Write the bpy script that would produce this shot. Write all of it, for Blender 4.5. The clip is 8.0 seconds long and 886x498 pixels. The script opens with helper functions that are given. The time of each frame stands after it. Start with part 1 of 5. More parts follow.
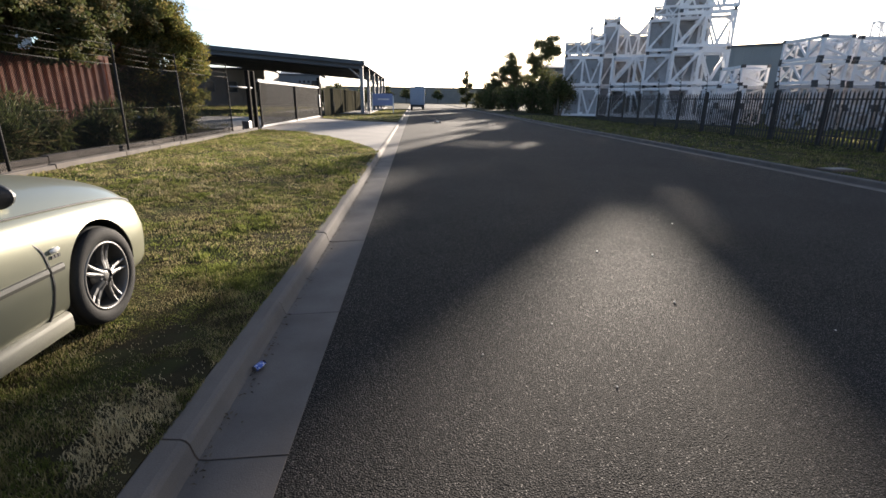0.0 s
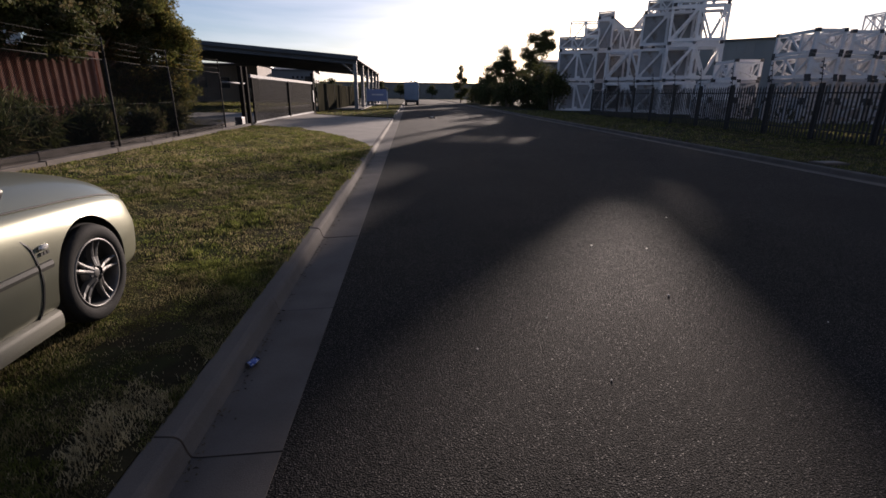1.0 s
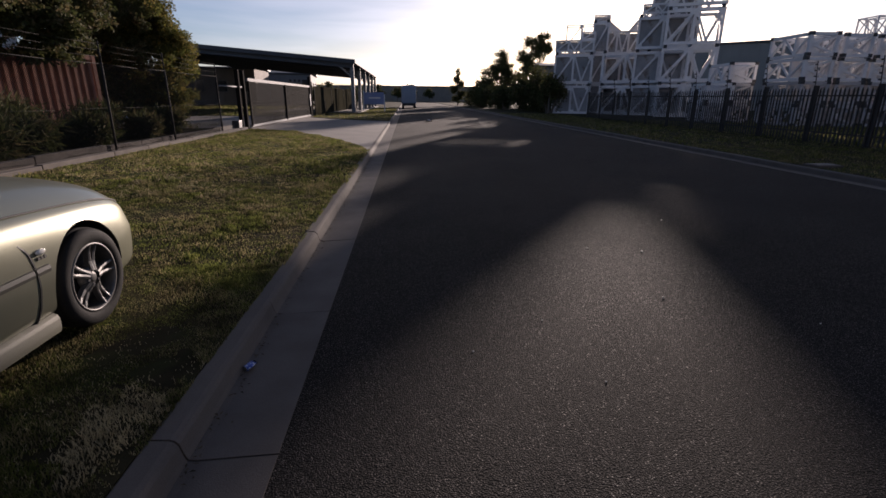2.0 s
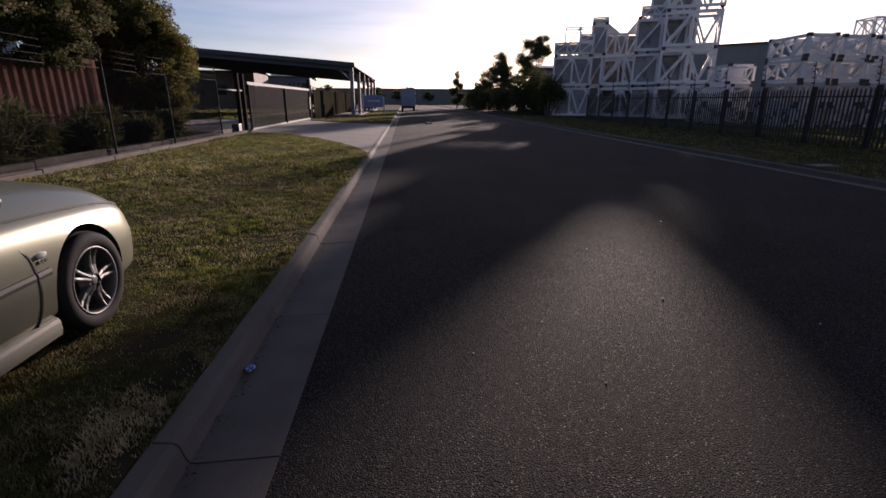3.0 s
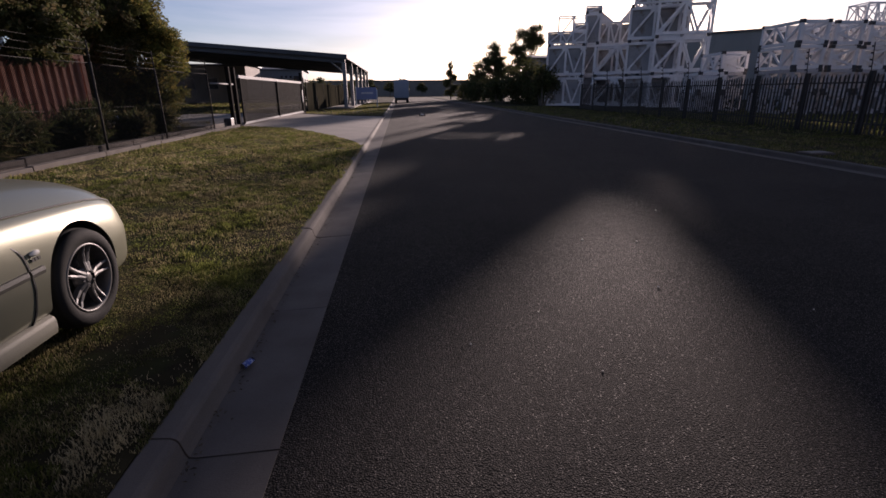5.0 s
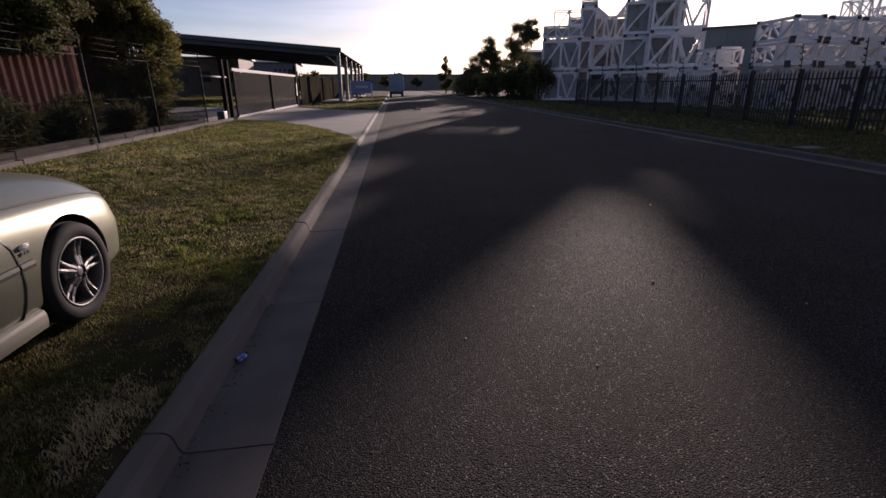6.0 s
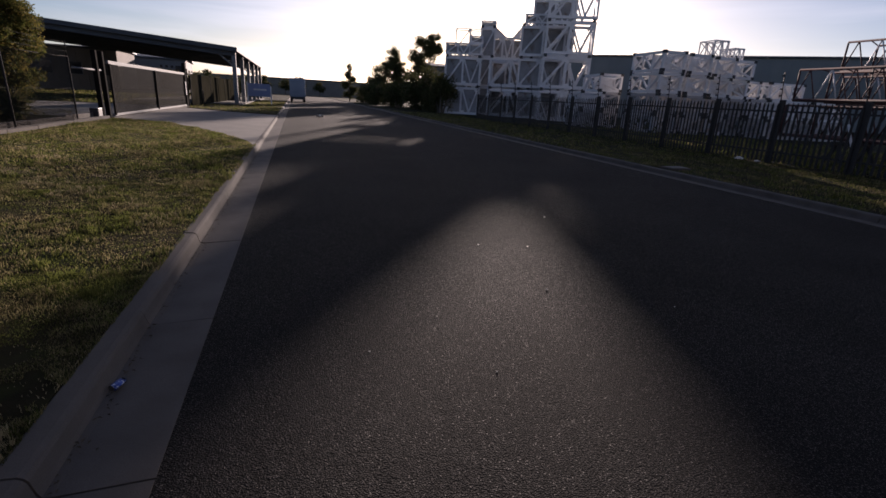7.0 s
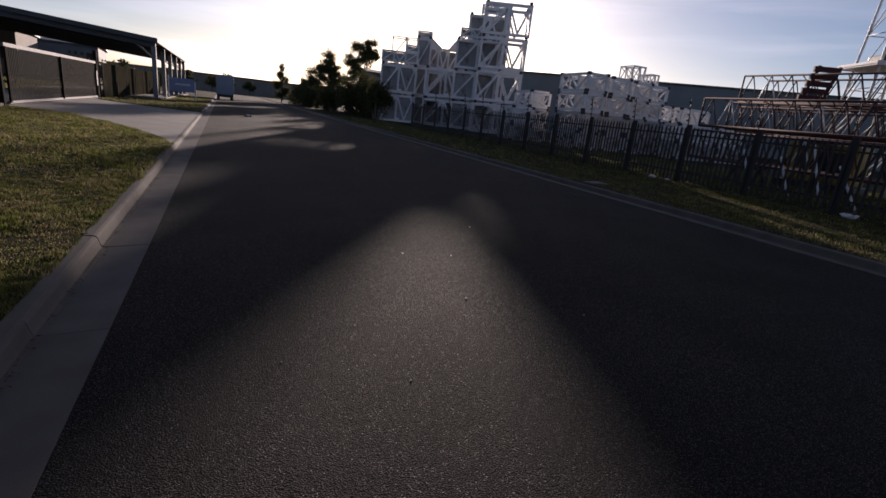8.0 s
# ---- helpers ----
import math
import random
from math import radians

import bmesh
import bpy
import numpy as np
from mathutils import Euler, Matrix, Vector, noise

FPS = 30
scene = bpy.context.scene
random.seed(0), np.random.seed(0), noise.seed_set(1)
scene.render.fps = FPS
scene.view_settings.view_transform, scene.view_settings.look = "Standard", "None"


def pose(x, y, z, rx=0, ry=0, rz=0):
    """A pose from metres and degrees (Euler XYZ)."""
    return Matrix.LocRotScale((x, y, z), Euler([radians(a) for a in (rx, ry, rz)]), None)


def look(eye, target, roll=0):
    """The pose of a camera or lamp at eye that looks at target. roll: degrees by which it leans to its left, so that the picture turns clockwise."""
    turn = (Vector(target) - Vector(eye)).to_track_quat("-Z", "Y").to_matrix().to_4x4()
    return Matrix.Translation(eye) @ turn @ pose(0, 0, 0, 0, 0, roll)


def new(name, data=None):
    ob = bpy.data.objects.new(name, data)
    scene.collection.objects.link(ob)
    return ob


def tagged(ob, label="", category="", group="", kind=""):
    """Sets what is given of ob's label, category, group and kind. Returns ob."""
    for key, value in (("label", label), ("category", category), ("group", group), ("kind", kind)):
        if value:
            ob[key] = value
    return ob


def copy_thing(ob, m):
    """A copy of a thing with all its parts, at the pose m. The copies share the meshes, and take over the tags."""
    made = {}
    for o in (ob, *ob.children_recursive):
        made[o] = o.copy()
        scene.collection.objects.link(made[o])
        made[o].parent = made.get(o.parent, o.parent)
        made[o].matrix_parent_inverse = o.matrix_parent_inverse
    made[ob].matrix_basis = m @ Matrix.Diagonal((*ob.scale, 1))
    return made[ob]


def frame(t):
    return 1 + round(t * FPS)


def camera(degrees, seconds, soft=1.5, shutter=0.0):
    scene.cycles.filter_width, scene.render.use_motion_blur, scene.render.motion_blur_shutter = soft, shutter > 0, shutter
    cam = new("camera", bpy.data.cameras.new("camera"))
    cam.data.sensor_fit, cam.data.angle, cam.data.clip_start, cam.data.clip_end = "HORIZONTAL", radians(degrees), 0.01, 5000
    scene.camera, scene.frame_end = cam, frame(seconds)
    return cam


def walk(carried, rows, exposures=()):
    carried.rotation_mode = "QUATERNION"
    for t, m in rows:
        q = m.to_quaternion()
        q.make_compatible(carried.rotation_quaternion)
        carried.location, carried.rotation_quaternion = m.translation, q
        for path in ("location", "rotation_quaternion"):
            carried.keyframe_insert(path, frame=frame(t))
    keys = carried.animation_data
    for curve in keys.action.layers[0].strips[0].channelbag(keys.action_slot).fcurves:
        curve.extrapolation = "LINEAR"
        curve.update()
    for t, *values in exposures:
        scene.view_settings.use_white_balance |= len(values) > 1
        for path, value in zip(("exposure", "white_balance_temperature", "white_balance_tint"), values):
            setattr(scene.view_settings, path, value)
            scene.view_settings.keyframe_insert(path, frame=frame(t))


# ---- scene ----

# ---------------------------------------------------------------- camera
cam = camera(85.2, 8.0, soft=1.6)
# seconds, x, y, z, tilt, lean, turn
PATH = [
    (0.0, -0.02, 0.02, 1.55, -17.263, -0.738, -3.190),
    (0.5, 0.00, 0.03, 1.54, -17.558, -0.303, -3.340),
    (1.0, -0.01, 0.03, 1.54, -17.764, -0.558, -3.818),
    (1.5, 0.00, 0.02, 1.55, -17.645, -0.576, -4.105),
    (3.0, 0.00, 0.00, 1.55, -17.145, -0.248, -4.226),
    (3.5, 0.00, 0.00, 1.55, -17.272, -0.003, -4.493),
    (4.0, 0.00, 0.00, 1.55, -17.399, 0.125, -4.306),
    (4.5, 0.00, 0.00, 1.55, -17.743, 0.326, -4.564),
    (6.0, 0.00, 0.01, 1.54, -18.710, 0.176, -5.510),
    (6.5, 0.00, 0.02, 1.54, -18.997, 0.326, -6.054),
    (7.0, 0.01, 0.00, 1.56, -17.320, -2.993, -16.280),
    (7.5, 0.07, -0.04, 1.58, -15.375, -5.772, -23.434),
    (8.0, 0.10, -0.06, 1.59, -15.859, -6.098, -23.555),
]
walk(cam, [(r[0], pose(r[1], r[2], r[3], 90 + r[4], r[5], r[6])) for r in PATH],
     exposures=[(0.0, 1.95, 6250, 13), (0.3, 1.52, 6250, 16), (0.6, 1.1, 6250, 20), (1.0, 0.6, 6250, 23), (1.5, 0.42, 6250, 24), (3.5, 0.42, 6250, 32),
                (6.5, 0.42, 6250, 32), (7.2, 0.32, 6250, 26), (8.0, 0.26, 6250, 26)])

# ---------------------------------------------------------------- light
SUN_TURN, SUN_HEIGHT = 23.0, 9.2      # degrees right of the road's line, degrees up
world = bpy.data.worlds.new("sky")
scene.world = world
world.use_nodes = True
wn = world.node_tree.nodes
sky = wn.new("ShaderNodeTexSky")
sky.sky_type, sky.sun_disc = "NISHITA", False
sky.sun_elevation, sky.sun_rotation = radians(SUN_HEIGHT), radians(SUN_TURN)
sky.air_density, sky.dust_density, sky.ozone_density = 0.75, 0.8, 1.6
wn["Background"].inputs["Strength"].default_value = 0.078
wl = world.node_tree.links
# thin streaks of high cloud
wc = wn.new("ShaderNodeTexCoord")
wm = wn.new("ShaderNodeMapping")
wm.inputs["Scale"].default_value = (1.6, 1.0, 13.0)
wm.inputs["Rotation"].default_value = (radians(4), radians(-5), 0)
wl.new(wc.outputs["Generated"], wm.inputs["Vector"])
wz = wn.new("ShaderNodeTexNoise")
wz.inputs["Scale"].default_value, wz.inputs["Detail"].default_value, wz.inputs["Distortion"].default_value = 1.7, 7.0, 0.3
wl.new(wm.outputs["Vector"], wz.inputs["Vector"])
wr = wn.new("ShaderNodeMapRange")
wr.inputs[1].default_value, wr.inputs[2].default_value, wr.inputs[4].default_value = 0.45, 0.75, 0.6
wl.new(wz.outputs["Fac"], wr.inputs[0])
ws = wn.new("ShaderNodeHueSaturation")
ws.inputs["Saturation"].default_value, ws.inputs["Value"].default_value = 0.35, 1.35
wh = wn.new("ShaderNodeHueSaturation")      # hazy air: paler than a clear sky
wh.inputs["Saturation"].default_value = 1.05
wl.new(sky.outputs["Color"], wh.inputs["Color"])
wl.new(wh.outputs["Color"], ws.inputs["Color"])
wx = wn.new("ShaderNodeMix")
wx.data_type = "RGBA"
wl.new(wr.outputs[0], wx.inputs[0])
wl.new(wh.outputs["Color"], wx.inputs[6])
wl.new(ws.outputs["Color"], wx.inputs[7])
wl.new(wx.outputs[2], wn["Background"].inputs["Color"])
sun = new("sun", bpy.data.lights.new("sun", "SUN"))
sun.data.energy, sun.data.angle, sun.data.color = 5.5, radians(0.75), (1.0, 0.86, 0.68)
sa, se = radians(SUN_TURN), radians(SUN_HEIGHT)
sun.matrix_world = look((20 * math.sin(sa), 20 * math.cos(sa), 20 * math.tan(se)), (0, 0, 0))


# ---------------------------------------------------------------- materials
def material(name, a, b, scale=6.0, rough=0.7, metal=0.0, bump=0.2, bump_scale=60.0, fine=0.35, spot=None,
             spot_scale=2.0, spot_at=0.6, ground=False, random=0.0, island=0.0, rough_var=0.12):
    """Two tones mixed by coarse and fine noise, stains of a third tone, fine relief."""
    m = bpy.data.materials.new(name)
    m.use_nodes = True
    nt = m.node_tree
    n, l = nt.nodes, nt.links
    bsdf = n["Principled BSDF"]
    if ground:
        co = n.new("ShaderNodeNewGeometry").outputs["Position"]
    else:
        co = n.new("ShaderNodeTexCoord").outputs["Object"]

    def nz(s, detail=5.0):
        t = n.new("ShaderNodeTexNoise")
        t.inputs["Scale"].default_value, t.inputs["Detail"].default_value = s, detail
        l.new(co, t.inputs["Vector"])
        return t.outputs["Fac"]

    def mix(fac, x, y):
        t = n.new("ShaderNodeMix")
        t.data_type = "RGBA"
        for sock, v in ((t.inputs[0], fac), (t.inputs[6], x), (t.inputs[7], y)):
            if hasattr(v, "links"):
                l.new(v, sock)
            else:
                sock.default_value = v if isinstance(v, float) else (*v, 1.0)
        return t.outputs[2]

    def ramp(v, lo, hi):
        t = n.new("ShaderNodeMapRange")
        t.inputs[1].default_value, t.inputs[2].default_value = lo, hi
        l.new(v, t.inputs[0])
        return t.outputs[0]

    coarse, small = nz(scale), nz(bump_scale)
    colour = mix(ramp(coarse, 0.3, 0.7), a, b)
    dark = tuple(c * 0.55 for c in a)
    t = n.new("ShaderNodeMath")
    t.operation = "MULTIPLY"
    l.new(ramp(small, 0.4, 0.75), t.inputs[0])
    t.inputs[1].default_value = fine
    colour = mix(t.outputs[0], colour, dark)
    if spot:
        colour = mix(ramp(nz(spot_scale, 8.0), spot_at, spot_at + 0.12), colour, spot)
    if random or island:
        if island:
            rv = n.new("ShaderNodeNewGeometry").outputs["Random Per Island"]
        else:
            rv = n.new("ShaderNodeObjectInfo").outputs["Random"]
        hs = n.new("ShaderNodeHueSaturation")
        l.new(ramp(rv, 0.0, 1.0), hs.inputs["Value"])
        k = random or island
        hs.inputs["Value"].links[0].from_node.inputs[3].default_value = 1 - k
        hs.inputs["Value"].links[0].from_node.inputs[4].default_value = 1 + k
        l.new(colour, hs.inputs["Color"])
        colour = hs.outputs["Color"]
    l.new(colour, bsdf.inputs["Base Color"])
    mr = n.new("ShaderNodeMapRange")
    l.new(small, mr.inputs[0])
    mr.inputs[3].default_value, mr.inputs[4].default_value = max(rough - rough_var, 0.03), min(rough + rough_var, 1)
    l.new(mr.outputs[0], bsdf.inputs["Roughness"])
    bsdf.inputs["Metallic"].default_value = metal
    if bump:
        bp = n.new("ShaderNodeBump")
        bp.inputs["Strength"].default_value, bp.inputs["Distance"].default_value = bump, 0.01
        l.new(small, bp.inputs["Height"])
        l.new(bp.outputs["Normal"], bsdf.inputs["Normal"])
    return m


def asphalt_material():
    """Chip seal: round stones of about a centimetre in dark binder, its pits darkened further for shade, patched by
    wear.
    """
    m = bpy.data.materials.new("asphalt")
    m.use_nodes = True
    nt = m.node_tree
    n, l = nt.nodes, nt.links
    bsdf = n["Principled BSDF"]
    co = n.new("ShaderNodeNewGeometry").outputs["Position"]
    vor = n.new("ShaderNodeTexVoronoi")
    vor.inputs["Scale"].default_value = 122.0
    l.new(co, vor.inputs["Vector"])
    big = n.new("ShaderNodeTexNoise")
    big.inputs["Scale"].default_value, big.inputs["Detail"].default_value = 0.7, 6.0
    l.new(co, big.inputs["Vector"])
    bw = n.new("ShaderNodeRGBToBW")
    l.new(vor.outputs["Color"], bw.inputs[0])
    cr = n.new("ShaderNodeValToRGB")
    cr.color_ramp.elements[0].color = (0.020, 0.018, 0.018, 1)
    cr.color_ramp.elements[1].color = (0.20, 0.172, 0.15, 1)
    for at, tone in ((0.35, 0.036), (0.55, 0.058), (0.72, 0.084), (0.88, 0.12)):
        e = cr.color_ramp.elements.new(at)
        e.color = (tone * 1.1, tone * 0.97, tone * 0.9, 1)
    l.new(bw.outputs[0], cr.inputs[0])
    gap = n.new("ShaderNodeMapRange")
    gap.inputs[1].default_value, gap.inputs[2].default_value = 0.27, 0.47
    l.new(vor.outputs["Distance"], gap.inputs[0])
    mx = n.new("ShaderNodeMix")
    mx.data_type = "RGBA"
    l.new(gap.outputs[0], mx.inputs[0])
    l.new(cr.outputs[0], mx.inputs[6])
    # dark binder, with the shade of the pits put into its colour
    mx.inputs[7].default_value = (0.006, 0.006, 0.006, 1)
    hs = n.new("ShaderNodeHueSaturation")
    l.new(mx.outputs[2], hs.inputs["Color"])
    vr = n.new("ShaderNodeMapRange")
    vr.inputs[1].default_value, vr.inputs[2].default_value, vr.inputs[3].default_value, vr.inputs[4].default_value = 0.3, 0.7, 0.82, 1.38
    l.new(big.outputs["Fac"], vr.inputs[0])
    l.new(vr.outputs[0], hs.inputs["Value"])
    l.new(hs.outputs["Color"], bsdf.inputs["Base Color"])
    shine = n.new("ShaderNodeMapRange")       # a few stones are polished
    shine.inputs[1].default_value, shine.inputs[2].default_value = 0.93, 0.97
    shine.inputs[3].default_value, shine.inputs[4].default_value = 0.96, 0.7
    sep = n.new("ShaderNodeSeparateColor")
    l.new(vor.outputs["Color"], sep.inputs[0])
    l.new(sep.outputs[1], shine.inputs[0])
    l.new(shine.outputs[0], bsdf.inputs["Roughness"])
    bsdf.inputs["Specular IOR Level"].default_value = 0.16
    inv = n.new("ShaderNodeMath")
    inv.operation = "SUBTRACT"
    inv.inputs[0].default_value = 1.0
    l.new(vor.outputs["Distance"], inv.inputs[1])
    bp = n.new("ShaderNodeBump")
    bp.inputs["Strength"].default_value, bp.inputs["Distance"].default_value = 1.0, 0.008
    l.new(inv.outputs[0], bp.inputs["Height"])
    l.new(bp.outputs["Normal"], bsdf.inputs["Normal"])
    return m


def leaf_material(name, a, b, dry, straw=0.25, through_light=0.3, patch=1.3, mottle=0.2):
    """Leaves and blades: a tone for each leaf, drier in patches, some light passing through."""
    m = bpy.data.materials.new(name)
    m.use_nodes = True
    nt = m.node_tree
    n, l = nt.nodes, nt.links
    bsdf = n["Principled BSDF"]
    geo = n.new("ShaderNodeNewGeometry")
    cr = n.new("ShaderNodeValToRGB")
    cr.color_ramp.elements[0].color, cr.color_ramp.elements[1].color = (*a, 1), (*b, 1)
    l.new(geo.outputs["Random Per Island"], cr.inputs[0])
    nz = n.new("ShaderNodeTexNoise")
    nz.inputs["Scale"].default_value, nz.inputs["Detail"].default_value = patch, 6.0
    l.new(geo.outputs["Position"], nz.inputs["Vector"])
    ad = n.new("ShaderNodeMath")
    ad.operation = "MULTIPLY_ADD"
    ad.inputs[1].default_value = 0.35
    l.new(geo.outputs["Random Per Island"], ad.inputs[0])
    l.new(nz.outputs["Fac"], ad.inputs[2])
    mr = n.new("ShaderNodeMapRange")
    mr.inputs[1].default_value, mr.inputs[2].default_value = 0.95 - straw, 1.1 - straw
    l.new(ad.outputs[0], mr.inputs[0])
    mx = n.new("ShaderNodeMix")
    mx.data_type = "RGBA"
    l.new(mr.outputs[0], mx.inputs[0])
    l.new(cr.outputs[0], mx.inputs[6])
    mx.inputs[7].default_value = (*dry, 1)
    tuft = n.new("ShaderNodeTexNoise")        # tufts: lighter and duller handfuls
    tuft.inputs["Scale"].default_value, tuft.inputs["Detail"].default_value = 6.5, 3.0
    l.new(geo.outputs["Position"], tuft.inputs["Vector"])
    tr = n.new("ShaderNodeMapRange")
    tr.inputs[1].default_value, tr.inputs[2].default_value = 0.32, 0.68
    tr.inputs[3].default_value, tr.inputs[4].default_value = 1 - mottle, 1 + mottle
    l.new(tuft.outputs["Fac"], tr.inputs[0])
    hs = n.new("ShaderNodeHueSaturation")
    l.new(tr.outputs[0], hs.inputs["Value"])
    l.new(mx.outputs[2], hs.inputs["Color"])
    l.new(hs.outputs["Color"], bsdf.inputs["Base Color"])
    bsdf.inputs["Roughness"].default_value = 0.8
    bsdf.inputs["Specular IOR Level"].default_value = 0.15
    tl = n.new("ShaderNodeBsdfTranslucent")
    l.new(hs.outputs["Color"], tl.inputs["Color"])
    ms = n.new("ShaderNodeMixShader")
    ms.inputs[0].default_value = through_light
    l.new(bsdf.outputs[0], ms.inputs[1])
    l.new(tl.outputs[0], ms.inputs[2])
    l.new(ms.outputs[0], n["Material Output"].inputs["Surface"])
    return m


ASPHALT = asphalt_material()
CONCRETE = material("concrete", (0.092, 0.079, 0.070), (0.135, 0.117, 0.104), 2.5, 0.9, bump=0.25, bump_scale=180, ground=True, spot=(0.10, 0.09, 0.08), spot_scale=1.1, random=0.08)
CONCRETE.node_tree.nodes["Principled BSDF"].inputs["Specular IOR Level"].default_value = 0.25
DRIVE = material("driveway_concrete", (0.175, 0.155, 0.135), (0.23, 0.205, 0.178), 0.8, 0.9, bump=0.25, bump_scale=120, ground=True, spot=(0.16, 0.142, 0.125), spot_scale=0.6)
SOIL = material("soil_and_thatch", (0.022, 0.018, 0.010), (0.048, 0.040, 0.020), 3.0, 1.0, bump=0.8, bump_scale=90, ground=True, spot=(0.036, 0.045, 0.014), spot_scale=1.6, spot_at=0.5)
SOIL.node_tree.nodes["Principled BSDF"].inputs["Specular IOR Level"].default_value = 0.05
FIELD = material("field", (0.10, 0.10, 0.045), (0.15, 0.13, 0.07), 0.3, 0.95, bump=0.4, bump_scale=20, ground=True, spot=(0.07, 0.085, 0.03), spot_scale=0.2, spot_at=0.5)
GREY_STEEL = material("dark_fence_steel", (0.022, 0.021, 0.021), (0.035, 0.033, 0.032), 8, 0.85, 0.0, 0.1, 90)
GREY_STEEL.node_tree.nodes["Principled BSDF"].inputs["Specular IOR Level"].default_value = 0.15
BLACK_STEEL = material("black_powder_coat", (0.018, 0.017, 0.018), (0.03, 0.028, 0.028), 9, 0.7, 0.0, 0.1, 120, random=0.15)
GATE = material("dull_brown_slats", (0.011, 0.010, 0.0095), (0.017, 0.0155, 0.0145), 3, 0.95, 0, 0.1, 60, random=0.2, rough_var=0.02)
GATE.node_tree.nodes["Principled BSDF"].inputs["Specular IOR Level"].default_value = 0.05
WIRE = material("galvanised_wire", (0.03, 0.029, 0.028), (0.045, 0.042, 0.04), 20, 0.9, 0.0, 0.0, 60)
WIRE.node_tree.nodes["Principled BSDF"].inputs["Specular IOR Level"].default_value = 0.15
WHITE_STEEL = material("white_painted_steel", (0.66, 0.65, 0.66), (0.78, 0.77, 0.77), 2.0, 0.55, 0, 0.12, 40, spot=(0.42, 0.36, 0.32), spot_scale=1.2, spot_at=0.63, random=0.06)
DARK_LUG = material("dark_lugs", (0.03, 0.03, 0.035), (0.05, 0.05, 0.055), 6, 0.5, 0.3, 0.1, 80)
RED_STEEL = material("oxide_red_steel", (0.045, 0.014, 0.015), (0.075, 0.022, 0.021), 3, 0.75, 0.0, 0.15, 50, spot=(0.08, 0.03, 0.03), spot_scale=2.5)
SHED_METAL = material("shed_sheeting", (0.05, 0.055, 0.065), (0.075, 0.08, 0.09), 1.0, 0.55, 0.3, 0.1, 30)
SHED_POST = material("galvanised_column", (0.17, 0.17, 0.175), (0.24, 0.24, 0.245), 3, 0.75, 0.1, 0.1, 60)
CLADDING = material("factory_cladding", (0.17, 0.185, 0.19), (0.21, 0.225, 0.23), 0.3, 0.6, 0.1, 0.08, 12)
GREY_WALL = material("grey_sheeting", (0.16, 0.16, 0.165), (0.20, 0.20, 0.205), 0.5, 0.75, 0, 0.1, 25)
PALE_WALL = material("pale_wall", (0.45, 0.44, 0.42), (0.55, 0.53, 0.50), 0.5, 0.8, 0, 0.1, 25)
DARK_GLASS = material("dark_window", (0.02, 0.025, 0.03), (0.03, 0.035, 0.04), 1, 0.12, 0, 0, 10)
RUST = material("faded_red_container_paint", (0.30, 0.135, 0.095), (0.40, 0.20, 0.145), 1.5, 0.65, 0, 0.15, 60, spot=(0.22, 0.09, 0.06), spot_scale=2.0)
RUST.node_tree.nodes["Principled BSDF"].inputs["Specular IOR Level"].default_value = 0.12
BARK = material("bark", (0.10, 0.08, 0.06), (0.17, 0.14, 0.11), 5, 0.9, 0, 0.6, 40)
GRASS = leaf_material("grass_blades", (0.06, 0.077, 0.019), (0.165, 0.178, 0.045), (0.225, 0.188, 0.098), 0.31, 0.6, 2.4, 0.42)
STRAW = leaf_material("straw_blades", (0.32, 0.265, 0.15), (0.54, 0.46, 0.28), (0.44, 0.37, 0.22), 0.3, 0.3, 2.4, 0.3)
WATTLE = leaf_material("wattle_leaves", (0.05, 0.064, 0.018), (0.15, 0.15, 0.04), (0.21, 0.165, 0.05), 0.28, 0.4)
DARK_LEAF = leaf_material("dark_leaves", (0.04, 0.052, 0.019), (0.095, 0.10, 0.036), (0.13, 0.105, 0.055), 0.25, 0.3)
BLUE_PANEL = material("blue_panel", (0.20, 0.25, 0.44), (0.24, 0.29, 0.48), 1, 0.5, 0, 0.05, 30)
PALE_BLUE = material("pale_blue_van_paint", (0.20, 0.25, 0.33), (0.25, 0.30, 0.38), 1, 0.4, 0.1, 0.03, 30)
RUBBER = material("tyre_rubber", (0.013, 0.013, 0.013), (0.021, 0.020, 0.019), 9, 0.8, 0, 0.2, 120)
RUBBER.node_tree.nodes["Principled BSDF"].inputs["Specular IOR Level"].default_value = 0.2


# ---------------------------------------------------------------- mesh helpers
def box(bm, x0, x1, y0, y1, z0, z1):
    v = [bm.verts.new(p) for p in ((x0, y0, z0), (x1, y0, z0), (x1, y1, z0), (x0, y1, z0), (x0, y0, z1), (x1, y0, z1), (x1, y1, z1), (x0, y1, z1))]
    for f in ((3, 2, 1, 0), (4, 5, 6, 7), (0, 1, 5, 4), (1, 2, 6, 5), (2, 3, 7, 6), (3, 0, 4, 7)):
        bm.faces.new([v[i] for i in f])
    return v


def axes(p, q):
    d = (Vector(q) - Vector(p)).normalized()
    up = Vector((0, 0, 1)) if abs(d.z) < 0.95 else Vector((0, 1, 0))
    s = d.cross(up).normalized()
    return d, s, s.cross(d).normalized()


def beam(bm, p, q, w, h=None):
    """A square bar from p to q."""
    h = h or w
    d, s, u = axes(p, q)
    ring = []
    for e in (Vector(p), Vector(q)):
        ring.append([bm.verts.new(e + s * (i * w / 2) + u * (j * h / 2)) for i, j in ((-1, -1), (1, -1), (1, 1), (-1, 1))])
    a, b = ring
    for k in range(4):
        bm.faces.new((a[k], a[(k + 1) % 4], b[(k + 1) % 4], b[k]))
    bm.faces.new(a[::-1]), bm.faces.new(b)


